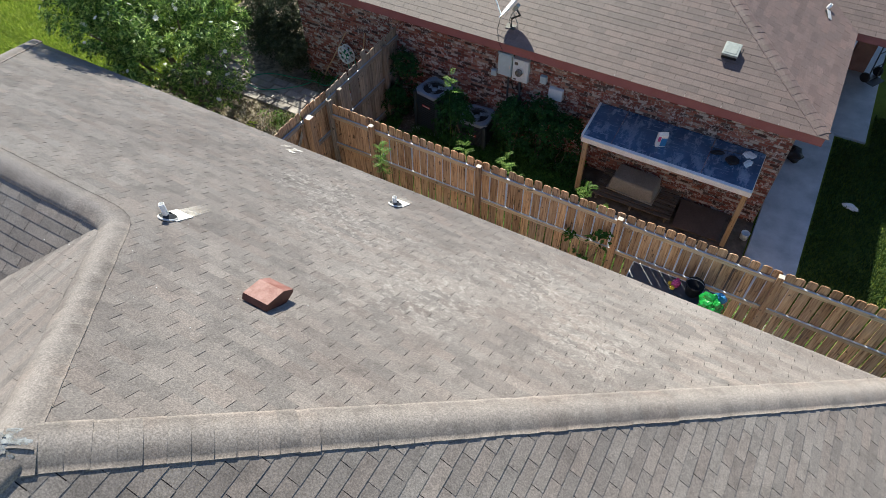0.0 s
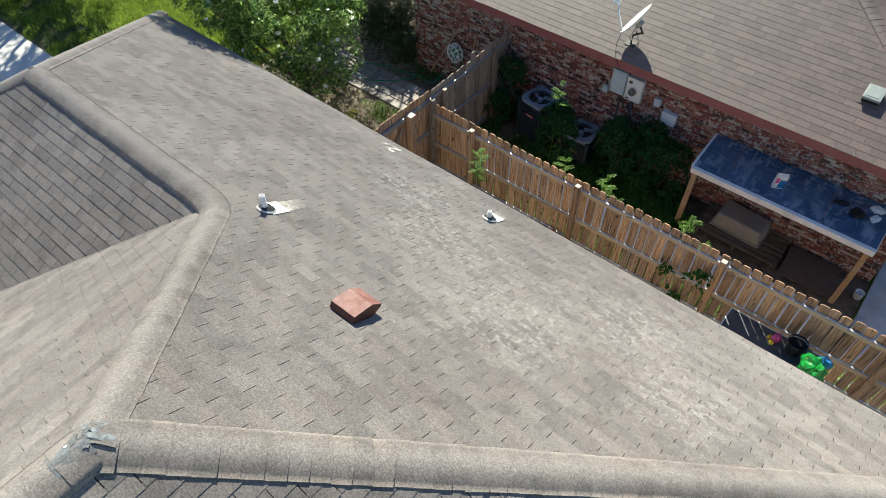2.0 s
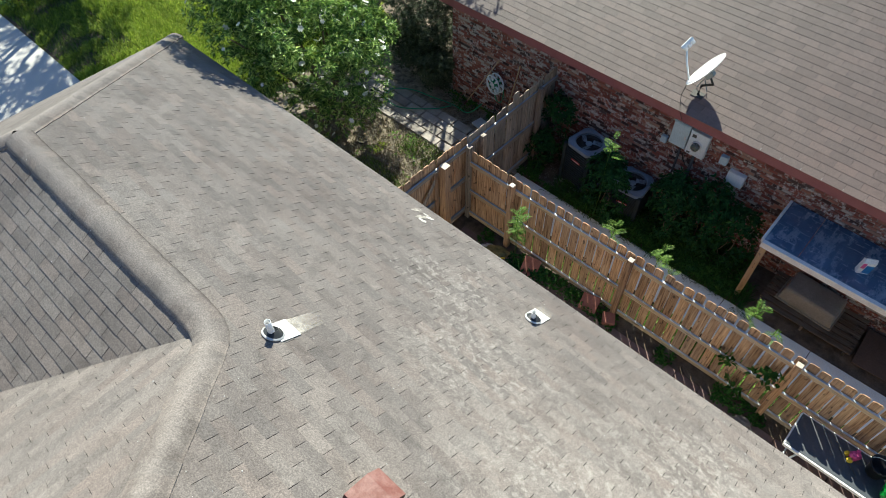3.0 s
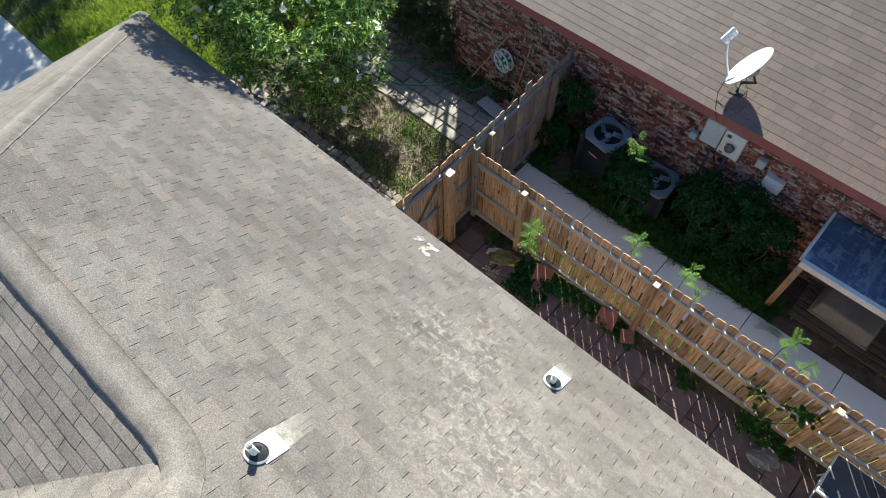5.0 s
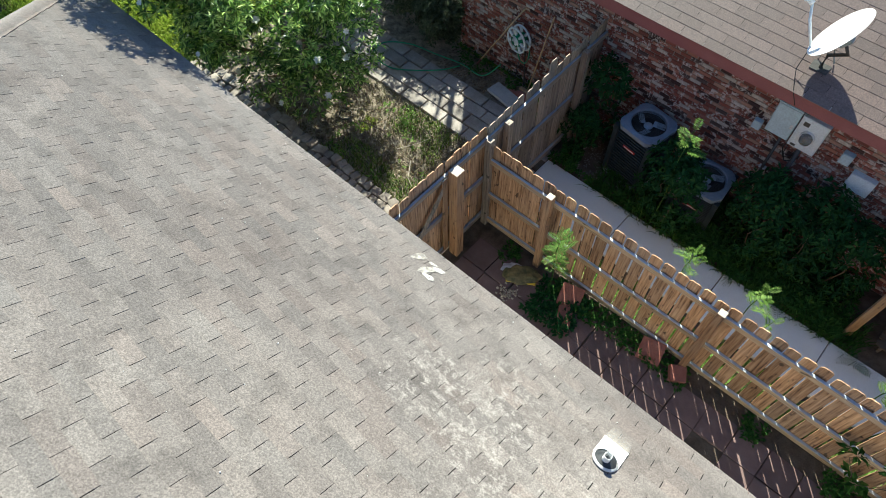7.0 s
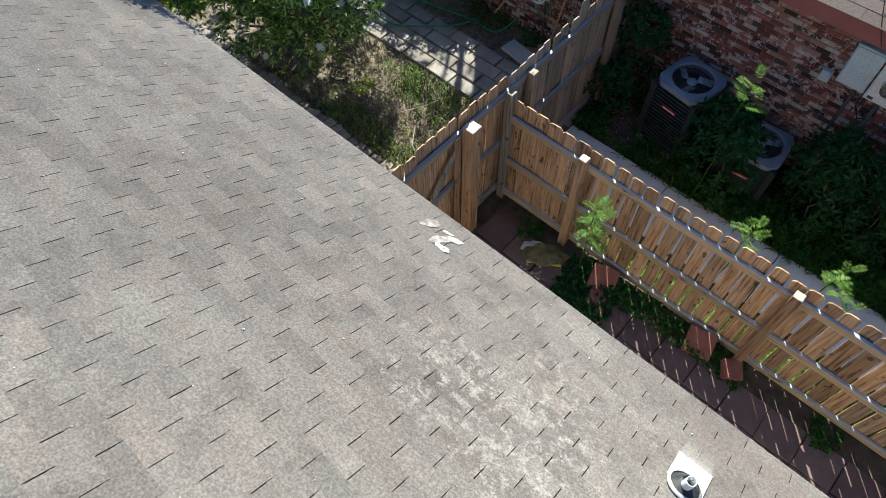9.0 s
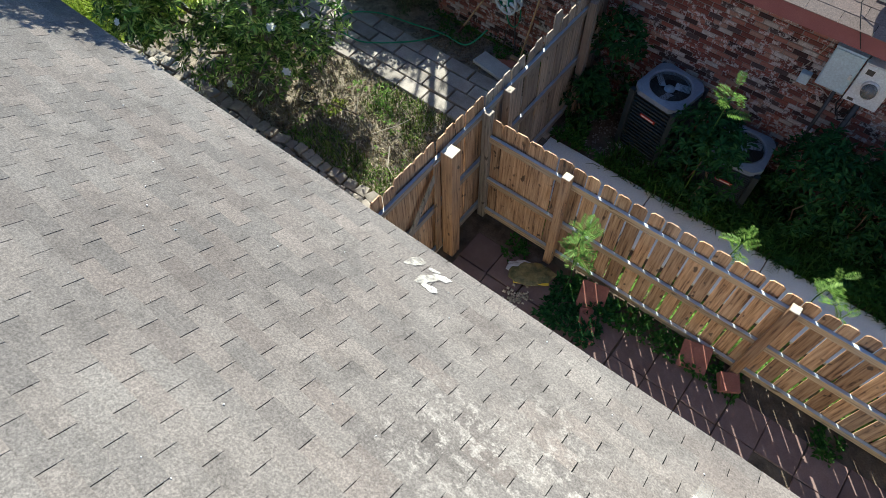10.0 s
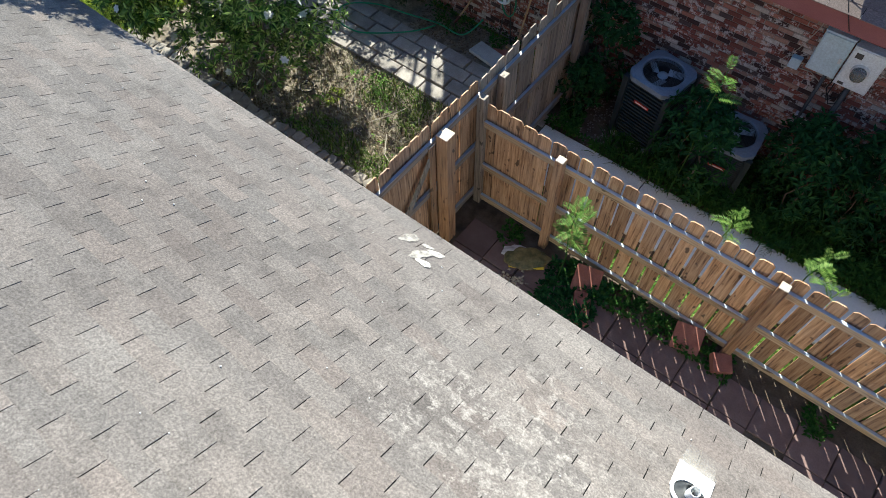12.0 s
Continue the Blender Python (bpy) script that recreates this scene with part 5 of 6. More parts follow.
part("neck", crumpled(0.18, 0.2, 0.3, 13, 0.6), GREENBAG, bag, m=pose(0.1, -0.12, 0.1))
part("print", crumpled(0.2, 0.14, 0.2, 14, 0.5), BLUEBAG, bag, "blue printed panel", m=pose(0.1, 0.12, 0.16))
part("print", crumpled(0.1, 0.08, 0.12, 15, 0.4), YELLOW, bag, m=pose(-0.1, 0.02, 0.17))
part("lining", crumpled(0.16, 0.12, 0.1, 16, 0.5), WHITE, bag, "white plastic lining", m=pose(0.12, -0.2, 0.02))
can = thing("jar", pose(0.5, 7.5, TZ), "clear jar behind the green bag", "jar")
part("glass", lathe([(0.0, 0.0), (0.06, 0.0), (0.065, 0.12), (0.055, 0.15), (0.05, 0.15), (0.058, 0.12), (0.055, 0.01), (0.0, 0.01)], 20), GLASS, can, smooth=True)
rng = random.Random(15)
rub = thing("rubble_lump", pose(-1.28, 7.3, -0.01, 0, 0, 25), "lump of pale grey concrete rubble on the pavers", "rubble")
part("lump", crumpled(0.42, 0.28, 0.13, 33, 0.45), STONE, rub)
for i, (x, y, z, rx, ry, rz, sx, sy, sz) in enumerate(((-5.33, 7.55, 0.08, 24, 6, 18, 0.3, 0.3, 0.055), (-5.2, 7.22, 0.03, 3, 2, 24, 0.19, 0.39, 0.06),
                                                      (-4.12, 7.6, 0.08, 26, -4, 12, 0.3, 0.29, 0.055), (-3.72, 7.56, 0.03, 8, 4, 32, 0.2, 0.2, 0.1))):
    b = thing("paving_block", pose(x, y, z, rx, ry, rz), "loose red concrete block against the fence", "paving block", "loose red blocks")
    part("block", box(-sx / 2, sx / 2, -sy / 2, sy / 2, 0.0, sz, 0.008, 2), REDBLOCK, b)
sk = thing("gravel_sack", pose(-6.03, 7.4, 0.0, 0, 0, 35), "torn printed sack spilling pale gravel", "sack")
part("sack", crumpled(0.5, 0.3, 0.09, 22, 0.3), SACK, sk)
part("band", box(-0.2, 0.2, -0.135, -0.1, 0.03, 0.05, 0.006), YELLOW, sk, "yellow printed band", m=pose(0, 0, 0, 0, 0, -3))
part("lining", crumpled(0.3, 0.16, 0.07, 23, 0.4), ZINC, sk, m=pose(-0.12, 0.1, 0.0))
verts, faces = [], []
for i in range(60):
    c = Vector((-0.25 + rng.gauss(0, 0.08), -0.2 + rng.gauss(0, 0.07), 0.014))
    s = rng.uniform(0.012, 0.026)
    k = len(verts)
    verts += [c + Vector(d) * s for d in ((1, 0, 0), (-1, 0.2, 0), (0, 1, 0.1), (0.1, -1, 0), (0, 0, 0.8), (0, 0, -0.6))]
    faces += [tuple(k + j for j in f) for f in ((0, 2, 4), (2, 1, 4), (1, 3, 4), (3, 0, 4), (2, 0, 5), (1, 2, 5), (3, 1, 5), (0, 3, 5))]
part("spilled_gravel", mesh("spilled_gravel", verts, faces, PEBBLE), parent=sk, kind="stuff", m=pose(0, 0, 0, 0, 0, 20))

# ---- front garden between the houses ----
reel = thing("hose_reel", pose(-8.4, 10.2, 0.62, 0, 0, -12), "pale plastic hose reel with two spoked wheels by the wall", "hose reel")
for y in (-0.055, 0.055):
    rim = [(0.2 * math.cos(2 * math.pi * k / 28), y, 0.28 + 0.2 * math.sin(2 * math.pi * k / 28)) for k in range(29)]
    part("rim", tube(rim, 0.017, 8), PALEMETAL, reel, "pale grey plastic wheel", smooth=True)
    part("hub", lathe([(0.0, -0.02), (0.055, -0.02), (0.06, 0.0), (0.055, 0.02), (0.0, 0.02)], 20), PALEMETAL, reel, m=pose(0, y, 0.28, 90), smooth=True)
    for k in range(7):
        a = 2 * math.pi * k / 7
        part("spoke", tube([(0.05 * math.cos(a), y, 0.28 + 0.05 * math.sin(a)), (0.195 * math.cos(a), y, 0.28 + 0.195 * math.sin(a))], 0.02, 6, 0.03), PALEMETAL, reel)
part("drum", lathe([(0.09, -0.09), (0.11, -0.03), (0.11, 0.03), (0.09, 0.09)], 20), HOSE, reel, "coiled green hose", m=pose(0, 0, 0.28, 90), smooth=True)
part("stand", tube([(-0.12, 0.1, -0.66), (0.0, 0.13, 0.28), (0.12, 0.1, -0.66)], 0.012, 8), DARKMETAL, reel)
part("hose_loop", tube([(0.1 * math.cos(a) + 0.05, -0.02 + 0.02 * a, 0.0 + 0.2 * math.sin(a)) for a in (2.8 + 0.4 * k for k in range(12))], 0.011, 8), HOSE, reel, smooth=True)
hose = thing("garden_hose", (-9.6, 9.3, 0.02), "green garden hose trailing over the paving", "hose")
part("hose", tube(smooth_line([(1.0, 0.75, 0.35), (0.75, 0.6, 0.06), (0.3, 0.62, 0.02), (-0.2, 0.5, 0.03), (-0.7, 0.38, 0.04), (-1.05, 0.1, 0.05), (-1.0, -0.2, 0.04), (-0.6, -0.25, 0.03), (-0.3, -0.1, 0.03), (0.1, 0.25, 0.03), (0.3, 0.55, 0.035)]), 0.012, 8), HOSE, hose, smooth=True)
broom = thing("broom", (-8.08, 10.12, 0.0), "old push broom leaning on the brick wall", "broom")
part("handle", tube([(0.0, 0.0, 0.07), (0.17, 0.2, 1.5)], 0.013, 8), LUMBER, broom, "pale wooden handle", smooth=True)
part("head", box(-0.15, 0.15, -0.03, 0.03, 0.04, 0.075, 0.006), LUMBER, broom)
part("bristles", box(-0.14, 0.14, -0.024, 0.024, -0.02, 0.04, 0.004), PALLET, broom)
rake = thing("cultivator", (-9.07, 10.02, 0.0), "garden fork with a long wooden handle against the wall", "garden tool")
part("handle", tube([(0.03, 0.02, 0.18), (0.64, 0.3, 1.38)], 0.014, 8), LUMBER, rake, smooth=True)
part("ferrule", tube([(0.0, 0.0, 0.12), (0.06, 0.03, 0.24)], 0.018, 8), REDVENT, rake)
for k in (-1, 0, 1):
    part("tine", tube([(0.0, 0.0, 0.14), (-0.05 + 0.0 * k, 0.05 * k, 0.1), (-0.09, 0.06 * k, -0.01)], 0.006, 6), DARKMETAL, rake)
pot = thing("plant_pot", (-10.0, 7.86, -0.155), "small black nursery pot sunk in the soil", "plant pot")
part("pot", lathe([(0.0, 0.0), (0.075, 0.0), (0.1, 0.15), (0.106, 0.155), (0.095, 0.155), (0.07, 0.02), (0.0, 0.02)], 20), BLACK, pot, smooth=True)
part("rim", tube([(0.1025 * math.cos(2 * math.pi * k / 24), 0.103 * math.sin(2 * math.pi * k / 24), 0.154) for k in range(25)], 0.004, 6), DARKMETAL, pot)
stick = thing("fallen_branch", (-8.7, 7.7, 0.03), "bare dry branch lying on the grass", "branch")
part("limb", tube([(-0.9, 0.2, 0.05), (-0.5, 0.25, 0.08), (0.0, 0.1, 0.06), (0.4, 0.12, 0.03), (0.7, 0.05, 0.0)], 0.01, 6, 0.005), BARK, stick)
part("twig", tube([(-0.1, 0.13, 0.07), (0.1, 0.4, 0.12), (0.15, 0.6, 0.1)], 0.009, 6, 0.003), PALEBARK, stick)
part("twig", tube([(-0.5, 0.25, 0.08), (-0.65, 0.5, 0.14)], 0.008, 6, 0.003), PALEBARK, stick)
part("twig", tube([(0.2, 0.12, 0.05), (0.4, -0.15, 0.05), (0.55, -0.22, 0.04)], 0.008, 6, 0.003), PALEBARK, stick)
rock = thing("boulder", pose(-7.55, 7.75, -0.04), "rounded tan garden rock by the fence", "rock")
part("stone", crumpled(0.36, 0.28, 0.26, 31, 0.25), STONE, rock)
truck = thing("hand_truck", pose(2.3, 16.4, 0.0, 0, 0, 60), "dark metal hand truck standing on the path", "hand truck")
part("frame", tube([(-0.2, 0, 0.0), (-0.2, 0.05, 1.05), (-0.12, 0.08, 1.15), (0.12, 0.08, 1.15), (0.2, 0.05, 1.05), (0.2, 0, 0.0)], 0.016, 8), DARKMETAL, truck, smooth=True)
for z in (0.35, 0.75):
    part("crossbar", tube([(-0.2, 0.03, z), (0.2, 0.03, z)], 0.012, 8), DARKMETAL, truck)
part("toe_plate", box(-0.22, 0.22, -0.2, 0.0, 0.0, 0.012, 0.003), DARKMETAL, truck)
for x in (-0.24, 0.24):
    part("wheel", lathe([(0.0, -0.03), (0.11, -0.03), (0.12, 0.0), (0.11, 0.03), (0.0, 0.03)], 20), RUBBER, truck, m=pose(x, 0.06, 0.12, 0, 90))
heap("rubbish_bag", pose(1.2, 12.62, 0.0, 0, 0, 20), 0.36, 0.4, 0.3, BLACK, "black rubbish bag on the concrete path", "rubbish bag", 71)
heap("rag", pose(2.48, 11.7, -0.05, 0, 0, -15), 0.3, 0.16, 0.1, WHITE, "crumpled pale rag on the shaded lawn", "rag", 72)

# ---- plants ----
def leaf_cloud(places, ways, count, length, width, seed, droop=0.35, spread=1.0, fold=0.25):
    """Rosettes of folded leaves: at each place, count leaves round its way. Returns vertices and faces."""
    r = np.random.default_rng(seed)
    p = np.repeat(np.asarray(places, float), count, axis=0)
    w = np.repeat(np.asarray(ways, float), count, axis=0)
    n = len(p)
    d = r.normal(size=(n, 3))
    d -= (d * w).sum(1, keepdims=True) * w
    d /= np.linalg.norm(d, axis=1, keepdims=True) + 1e-9
    lift = r.uniform(-0.15, 0.9, (n, 1)) / spread
    d = d + lift * w
    d[:, 2] -= droop * r.uniform(0, 1, n)
    d /= np.linalg.norm(d, axis=1, keepdims=True)
    side = np.cross(d, w + r.normal(scale=0.25, size=(n, 3)))
    side /= np.linalg.norm(side, axis=1, keepdims=True) + 1e-9
    up = np.cross(side, d)
    l = length * r.uniform(0.65, 1.15, (n, 1))
    b = width * r.uniform(0.75, 1.15, (n, 1)) / 2
    root = p + d * 0.01
    mid = root + d * l * 0.5
    tip = root + d * l - up * l * 0.12
    left = mid + side * b + up * b * fold
    right = mid - side * b + up * b * fold
    verts = np.stack([root, left, tip, right], 1).reshape(-1, 3)
    k = np.arange(n)[:, None] * 4
    faces = np.concatenate([k + np.array([[0, 1, 2]]), k + np.array([[0, 2, 3]])], 1).reshape(-1, 3)
    return verts.tolist(), faces.tolist()


def shell_points(clumps, per_clump, seed, inner=0.55):
    """Places and outward ways on a set of ellipsoid clumps (centre, radii)."""
    r = np.random.default_rng(seed)
    places, ways = [], []
    for c, rad in clumps:
        n = int(per_clump * (rad[0] * rad[1]) ** 0.5 / 0.5)
        d = r.normal(size=(n, 3))
        d /= np.linalg.norm(d, axis=1, keepdims=True)
        s = r.uniform(inner, 1.05, (n, 1)) ** 0.6
        q = np.array(c) + d * s * np.array(rad)
        w = d * 0.6 + np.array([-0.15, 0.1, 0.6]) + r.normal(scale=0.25, size=(n, 3))
        w /= np.linalg.norm(w, axis=1, keepdims=True)
        keep = q[:, 2] > 0.08
        places.append(q[keep])
        ways.append(w[keep])
    return np.concatenate(places), np.concatenate(ways)


def clumps_in(centre, radii, n, size, seed, low=-0.6):
    rng = random.Random(seed)
    out = []
    while len(out) < n:
        d = Vector((rng.gauss(0, 1), rng.gauss(0, 1), rng.gauss(0, 1))).normalized()
        if d.z < low:
            continue
        s = rng.uniform(0.45, 0.95)
        c = Vector(centre) + Vector((d.x * radii[0], d.y * radii[1], d.z * radii[2])) * s
        k = size * rng.uniform(0.7, 1.25)
        out.append((c, (k, k, k * 0.8)))
    return out


def limbs(base, tops, radius, seed, material, parent, name="limb"):
    rng = random.Random(seed)
    b = Vector(base)
    for t in tops:
        t = Vector(t)
        m1 = b.lerp(t, 0.35) + Vector((rng.uniform(-0.1, 0.1), rng.uniform(-0.1, 0.1), 0.1))
        m2 = b.lerp(t, 0.7) + Vector((rng.uniform(-0.12, 0.12), rng.uniform(-0.12, 0.12), 0.08))
        part(name, tube([b, m1, m2, t], radius, 7, radius * 0.25), material, parent, smooth=True)


def shrub(name, base, clumps, leaf, per_clump, count, length, width, seed, label, category, bark=BARK, trunk=0.05, flowers=0, droop=0.35, group="", inner=0.55):
    s = thing(name, base, label, category, group)
    b = Vector(base)
    local = [(Vector(c) - b, r) for c, r in clumps]
    places, ways = shell_points(local, per_clump, seed, inner)
    part("crown", mesh("crown", *leaf_cloud(places, ways, count, length, width, seed + 1, droop), leaf), parent=s)
    rng = random.Random(seed)
    picks = rng.sample(local, min(len(local), 9))
    limbs((0, 0, -0.05), [c for c, _ in picks], trunk, seed, bark, s)
    if flowers:
        shape = flower_shape()
        up = [i for i in range(len(places)) if ways[i][2] > 0.35]
        for i in rng.sample(up, flowers):
            p, w = Vector(places[i]), Vector(ways[i])
            part("flower", shape, parent=s, label="white blossom", m=Matrix.Translation(p + w * 0.12) @ w.to_track_quat("Z", "Y").to_matrix().to_4x4() @ Matrix.Scale(rng.uniform(0.8, 1.7), 4))
    return s


def flower_shape():
    verts, faces = [], []
    for k in range(6):
        a = 2 * math.pi * k / 6
        c, s_ = math.cos(a), math.sin(a)
        q = [(0.0, 0.0, 0.0), (0.022, -0.015, 0.01), (0.038, -0.011, 0.013), (0.044, 0.0, 0.01), (0.038, 0.011, 0.013), (0.022, 0.015, 0.01)]
        n = len(verts)
        verts += [(x * c - y * s_, x * s_ + y * c, z) for x, y, z in q]
        faces.append(tuple(range(n, n + 6)))
    return mesh("flower", verts, faces, PETAL)


# large flowering shrub at the corner of the roof
BUSH = (-11.2, 8.1, 0.0)
bush_clumps = clumps_in((-11.15, 7.65, 2.15), (1.8, 1.4, 1.2), 125, 0.22, 51, -0.8) + clumps_in((-11.0, 8.85, 1.75), (0.9, 0.65, 0.85), 16, 0.26, 53, -0.8) + [((-11.7, 6.25, 2.85), (0.45, 0.4, 0.35)), ((-11.1, 6.2, 2.75), (0.45, 0.4, 0.35)), ((-12.4, 6.7, 2.7), (0.4, 0.4, 0.35)), ((-10.4, 6.4, 2.3), (0.45, 0.4, 0.4)), ((-10.2, 7.6, 1.2), (0.42, 0.4, 0.4)), ((-9.95, 7.9, 0.9), (0.36, 0.36, 0.36)), ((-10.5, 7.15, 1.3), (0.42, 0.4, 0.4)), ((-12.2, 6.7, 3.2), (0.45, 0.4, 0.3)), ((-11.4, 6.65, 3.25), (0.45, 0.4, 0.3)), ((-10.75, 6.65, 2.95), (0.42, 0.4, 0.3)), ((-12.8, 6.9, 3.0), (0.42, 0.4, 0.35))] + clumps_in((-12.6, 8.3, 1.9), (0.7, 0.9, 1.1), 10, 0.45, 52) + clumps_in((-12.35, 6.95, 3.8), (1.1, 0.6, 1.0), 30, 0.26, 58, -1.0) + clumps_in((-11.2, 6.8, 3.4), (0.7, 0.4, 0.6), 8, 0.34, 59, -1.0) + [((-9.95, 6.5, 2.85), (0.3, 0.22, 0.26)), ((-10.35, 6.5, 3.0), (0.34, 0.24, 0.28)), ((-10.8, 6.5, 3.25), (0.36, 0.24, 0.3)), ((-11.6, 6.75, 1.3), (0.4, 0.36, 0.4)), ((-12.0, 7.0, 1.1), (0.4, 0.36, 0.4)), ((-11.2, 6.8, 1.5), (0.4, 0.36, 0.4)), ((-10.0, 7.25, 0.9), (0.4, 0.36, 0.4)), ((-10.4, 6.95, 1.2), (0.4, 0.36, 0.4)), ((-9.75, 7.75, 1.0), (0.34, 0.34, 0.36)), ((-9.75, 8.2, 1.3), (0.36, 0.36, 0.36))]
shrub("flowering_shrub", BUSH, bush_clumps, LEAF_BUSH, 62, 11, 0.105, 0.026, 61, "large glossy green shrub with white blossoms", "shrub", flowers=230, inner=0.7)
# grey-green trees behind it, beside the brick corner
tree_a = clumps_in((-10.95, 10.75, 0.9), (1.15, 1.0, 0.85), 46, 0.34, 54, -1.0) + clumps_in((-10.45, 10.25, 0.75), (0.75, 0.45, 0.7), 26, 0.26, 71, -1.0) + clumps_in((-9.95, 10.1, 0.55), (0.35, 0.3, 0.5), 16, 0.24, 72, -1.0)
shrub("small_tree", (-10.9, 11.0, 0.0), tree_a, LEAF_GREY, 85, 7, 0.07, 0.026, 62, "fine-leaved grey-green tree beside the brick corner", "tree", trunk=0.06, group="front garden trees")
tree_b = clumps_in((-13.0, 11.2, 1.9), (1.8, 1.4, 1.3), 26, 0.6, 55, -0.8)
shrub("small_tree", (-13.3, 11.2, 0.0), tree_b, LEAF_GREY, 80, 8, 0.09, 0.035, 63, "dense dark garden tree behind the flowering shrub", "tree", trunk=0.07, group="front garden trees")
tree_c = clumps_in((-11.3, 12.4, 4.8), (1.1, 1.1, 0.8), 12, 0.5, 56, -0.8)
shrub("small_tree", (-11.3, 12.4, 0.0), tree_c, LEAF_GREY, 26, 8, 0.1, 0.04, 64, "taller tree at the end of the brick house", "tree", trunk=0.09, group="front garden trees")
# street tree whose crown dapples lawn and driveway
oak = clumps_in((-22.1, 8.5, 5.7), (3.1, 2.9, 1.5), 120, 0.5, 57, -0.8)
shrub("shade_tree", (-19.6, 6.5, 0.0), oak, LEAF_GREY, 30, 8, 0.11, 0.045, 65, "tall shade tree with a pale trunk on the lawn", "tree", bark=PALEBARK, trunk=0.11, inner=0.3)
for i, (x, y, r) in enumerate(((-20.6, 5.5, 0.6), (-21.6, 5.7, 0.65))):
    shrub("round_hedge", (x, y, 0.0), [((x, y, 0.45), (r, r, 0.5))], LEAF_BUSH, 420, 6, 0.05, 0.03, 66 + i, "clipped round hedge at the driveway", "hedge", trunk=0.03, group="driveway hedges")


def tufts(name, area, n, length, width, material, seed, label, category, z=-0.05, lean=0.6, skip=None, patch=None):
    """Many single blades of grass or weed leaves as one thing."""
    r = np.random.default_rng(seed)
    x = r.uniform(area[0], area[1], n)
    y = r.uniform(area[2], area[3], n)
    if skip is not None:
        keep = np.array([not skip(a, b) for a, b in zip(x, y)])
        x, y = x[keep], y[keep]
    n = len(x)
    a = r.uniform(0, 2 * np.pi, n)
    l = length * r.uniform(0.5, 1.3, n)
    out = np.stack([np.cos(a), np.sin(a)], 1) * (l * lean * r.uniform(0.2, 1.4, n))[:, None]
    side = np.stack([-np.sin(a), np.cos(a)], 1) * (width / 2)
    base = np.stack([x, y], 1)
    zb = np.full((n, 1), z)
    h = (l * r.uniform(0.5, 1.0, n))[:, None]
    v0 = np.concatenate([base - side, zb], 1)
    v1 = np.concatenate([base + side, zb], 1)
    v2 = np.concatenate([base + out * 0.5 + side * 0.9, zb + h * 0.75], 1)
    v3 = np.concatenate([base + out * 0.5 - side * 0.9, zb + h * 0.75], 1)
    v4 = np.concatenate([base + out, zb + h], 1)
    verts = np.stack([v0, v1, v2, v3, v4], 1).reshape(-1, 3)
    k = np.arange(n) * 5
    faces = [q for i in k.tolist() for q in ((i, i + 1, i + 2, i + 3), (i + 3, i + 2, i + 4))]
    return tagged(new(name, mesh(name, verts.tolist(), faces, material)), label, category, kind="stuff")


tufts("lawn_grass", (-21.0, -12.7, 4.9, 11.5), 110000, 0.12, 0.018, GRASS, 81, "bright green lawn grass in sun and tree shade", "grass", skip=lambda x, y: x < -16.6 and y < 6.5 and noise.noise((x * 1.6, y * 1.6, 2.0)) > 0.05 + 0.3 * (y - 5.7))
tufts("lawn_grass", (-20.4, -16.6, 4.95, 6.5), 6000, 0.1, 0.014, YARDTURF, 85, "thin green growth on the mulch bed", "grass", -0.02)
# east lawn, with shade put into the grass colour
tufts("lawn_grass", (1.9, 5.2, 7.9, 15.0), 60000, 0.07, 0.018, SHADE_TURF, 82, "lawn grass beside the concrete path", "grass", skip=lambda x, y: x < 2.56 and y > 13.8)


def path_area(x, y):
    return 8.72 < y < 9.86 and -10.7 < x < -7.2


tufts("yard_grass", (-11.5, -7.2, 7.15, 8.85), 7000, 0.075, 0.008, DRYGRASS, 83, "dry patchy grass with leaf litter between the houses", "grass", -0.03, 0.9, path_area)
tufts("yard_grass", (-9.9, -7.3, 7.15, 8.7), 4500, 0.1, 0.013, YARDTURF, 84, "green tufts in the dry yard grass", "grass", -0.03, 0.8, lambda x, y: noise.noise((x * 1.7, y * 1.7, 3.0)) < 0.05)


def ivy(name, area, n, count, length, width, material, seed, height, label, skip=None):
    r = np.random.default_rng(seed)
    x, y = r.uniform(area[0], area[1], n), r.uniform(area[2], area[3], n)
    z = np.array([max(0.0, height * (0.55 + 0.9 * noise.noise((a * 1.4, b * 1.4, seed * 0.7)))) for a, b in zip(x, y)]) * r.uniform(0.4, 1.0, n)
    if skip is not None:
        keep = np.array([not skip(a, b) for a, b in zip(x, y)])
        x, y, z = x[keep], y[keep], z[keep]
    places = np.stack([x, y, z], 1)
    ways = np.tile(np.array([[0, 0, 1.0]]), (len(x), 1)) + r.normal(scale=0.25, size=(len(x), 3))
    ways /= np.linalg.norm(ways, axis=1, keepdims=True)
    return tagged(new(name, mesh(name, *leaf_cloud(places, ways, count, length, width, seed + 3, 0.2), material)), label, "weeds", kind="stuff")


ivy("ground_weeds", (-7.0, -2.5, 9.28, 10.33), 2600, 5, 0.075, 0.035, LEAF_WEED, 91, 0.16, "low green weeds between path and brick wall", skip=lambda x, y: x < -5.5 and y > 9.34 and noise.noise((x * 2.0, y * 2.0, 7.0)) > -0.3)
tufts("ground_weeds", (-6.2, -2.2, 9.2, 9.75), 3600, 0.2, 0.012, LEAF_WEED, 92, "long grassy weeds along the path edge", "weeds", -0.02, 0.8)
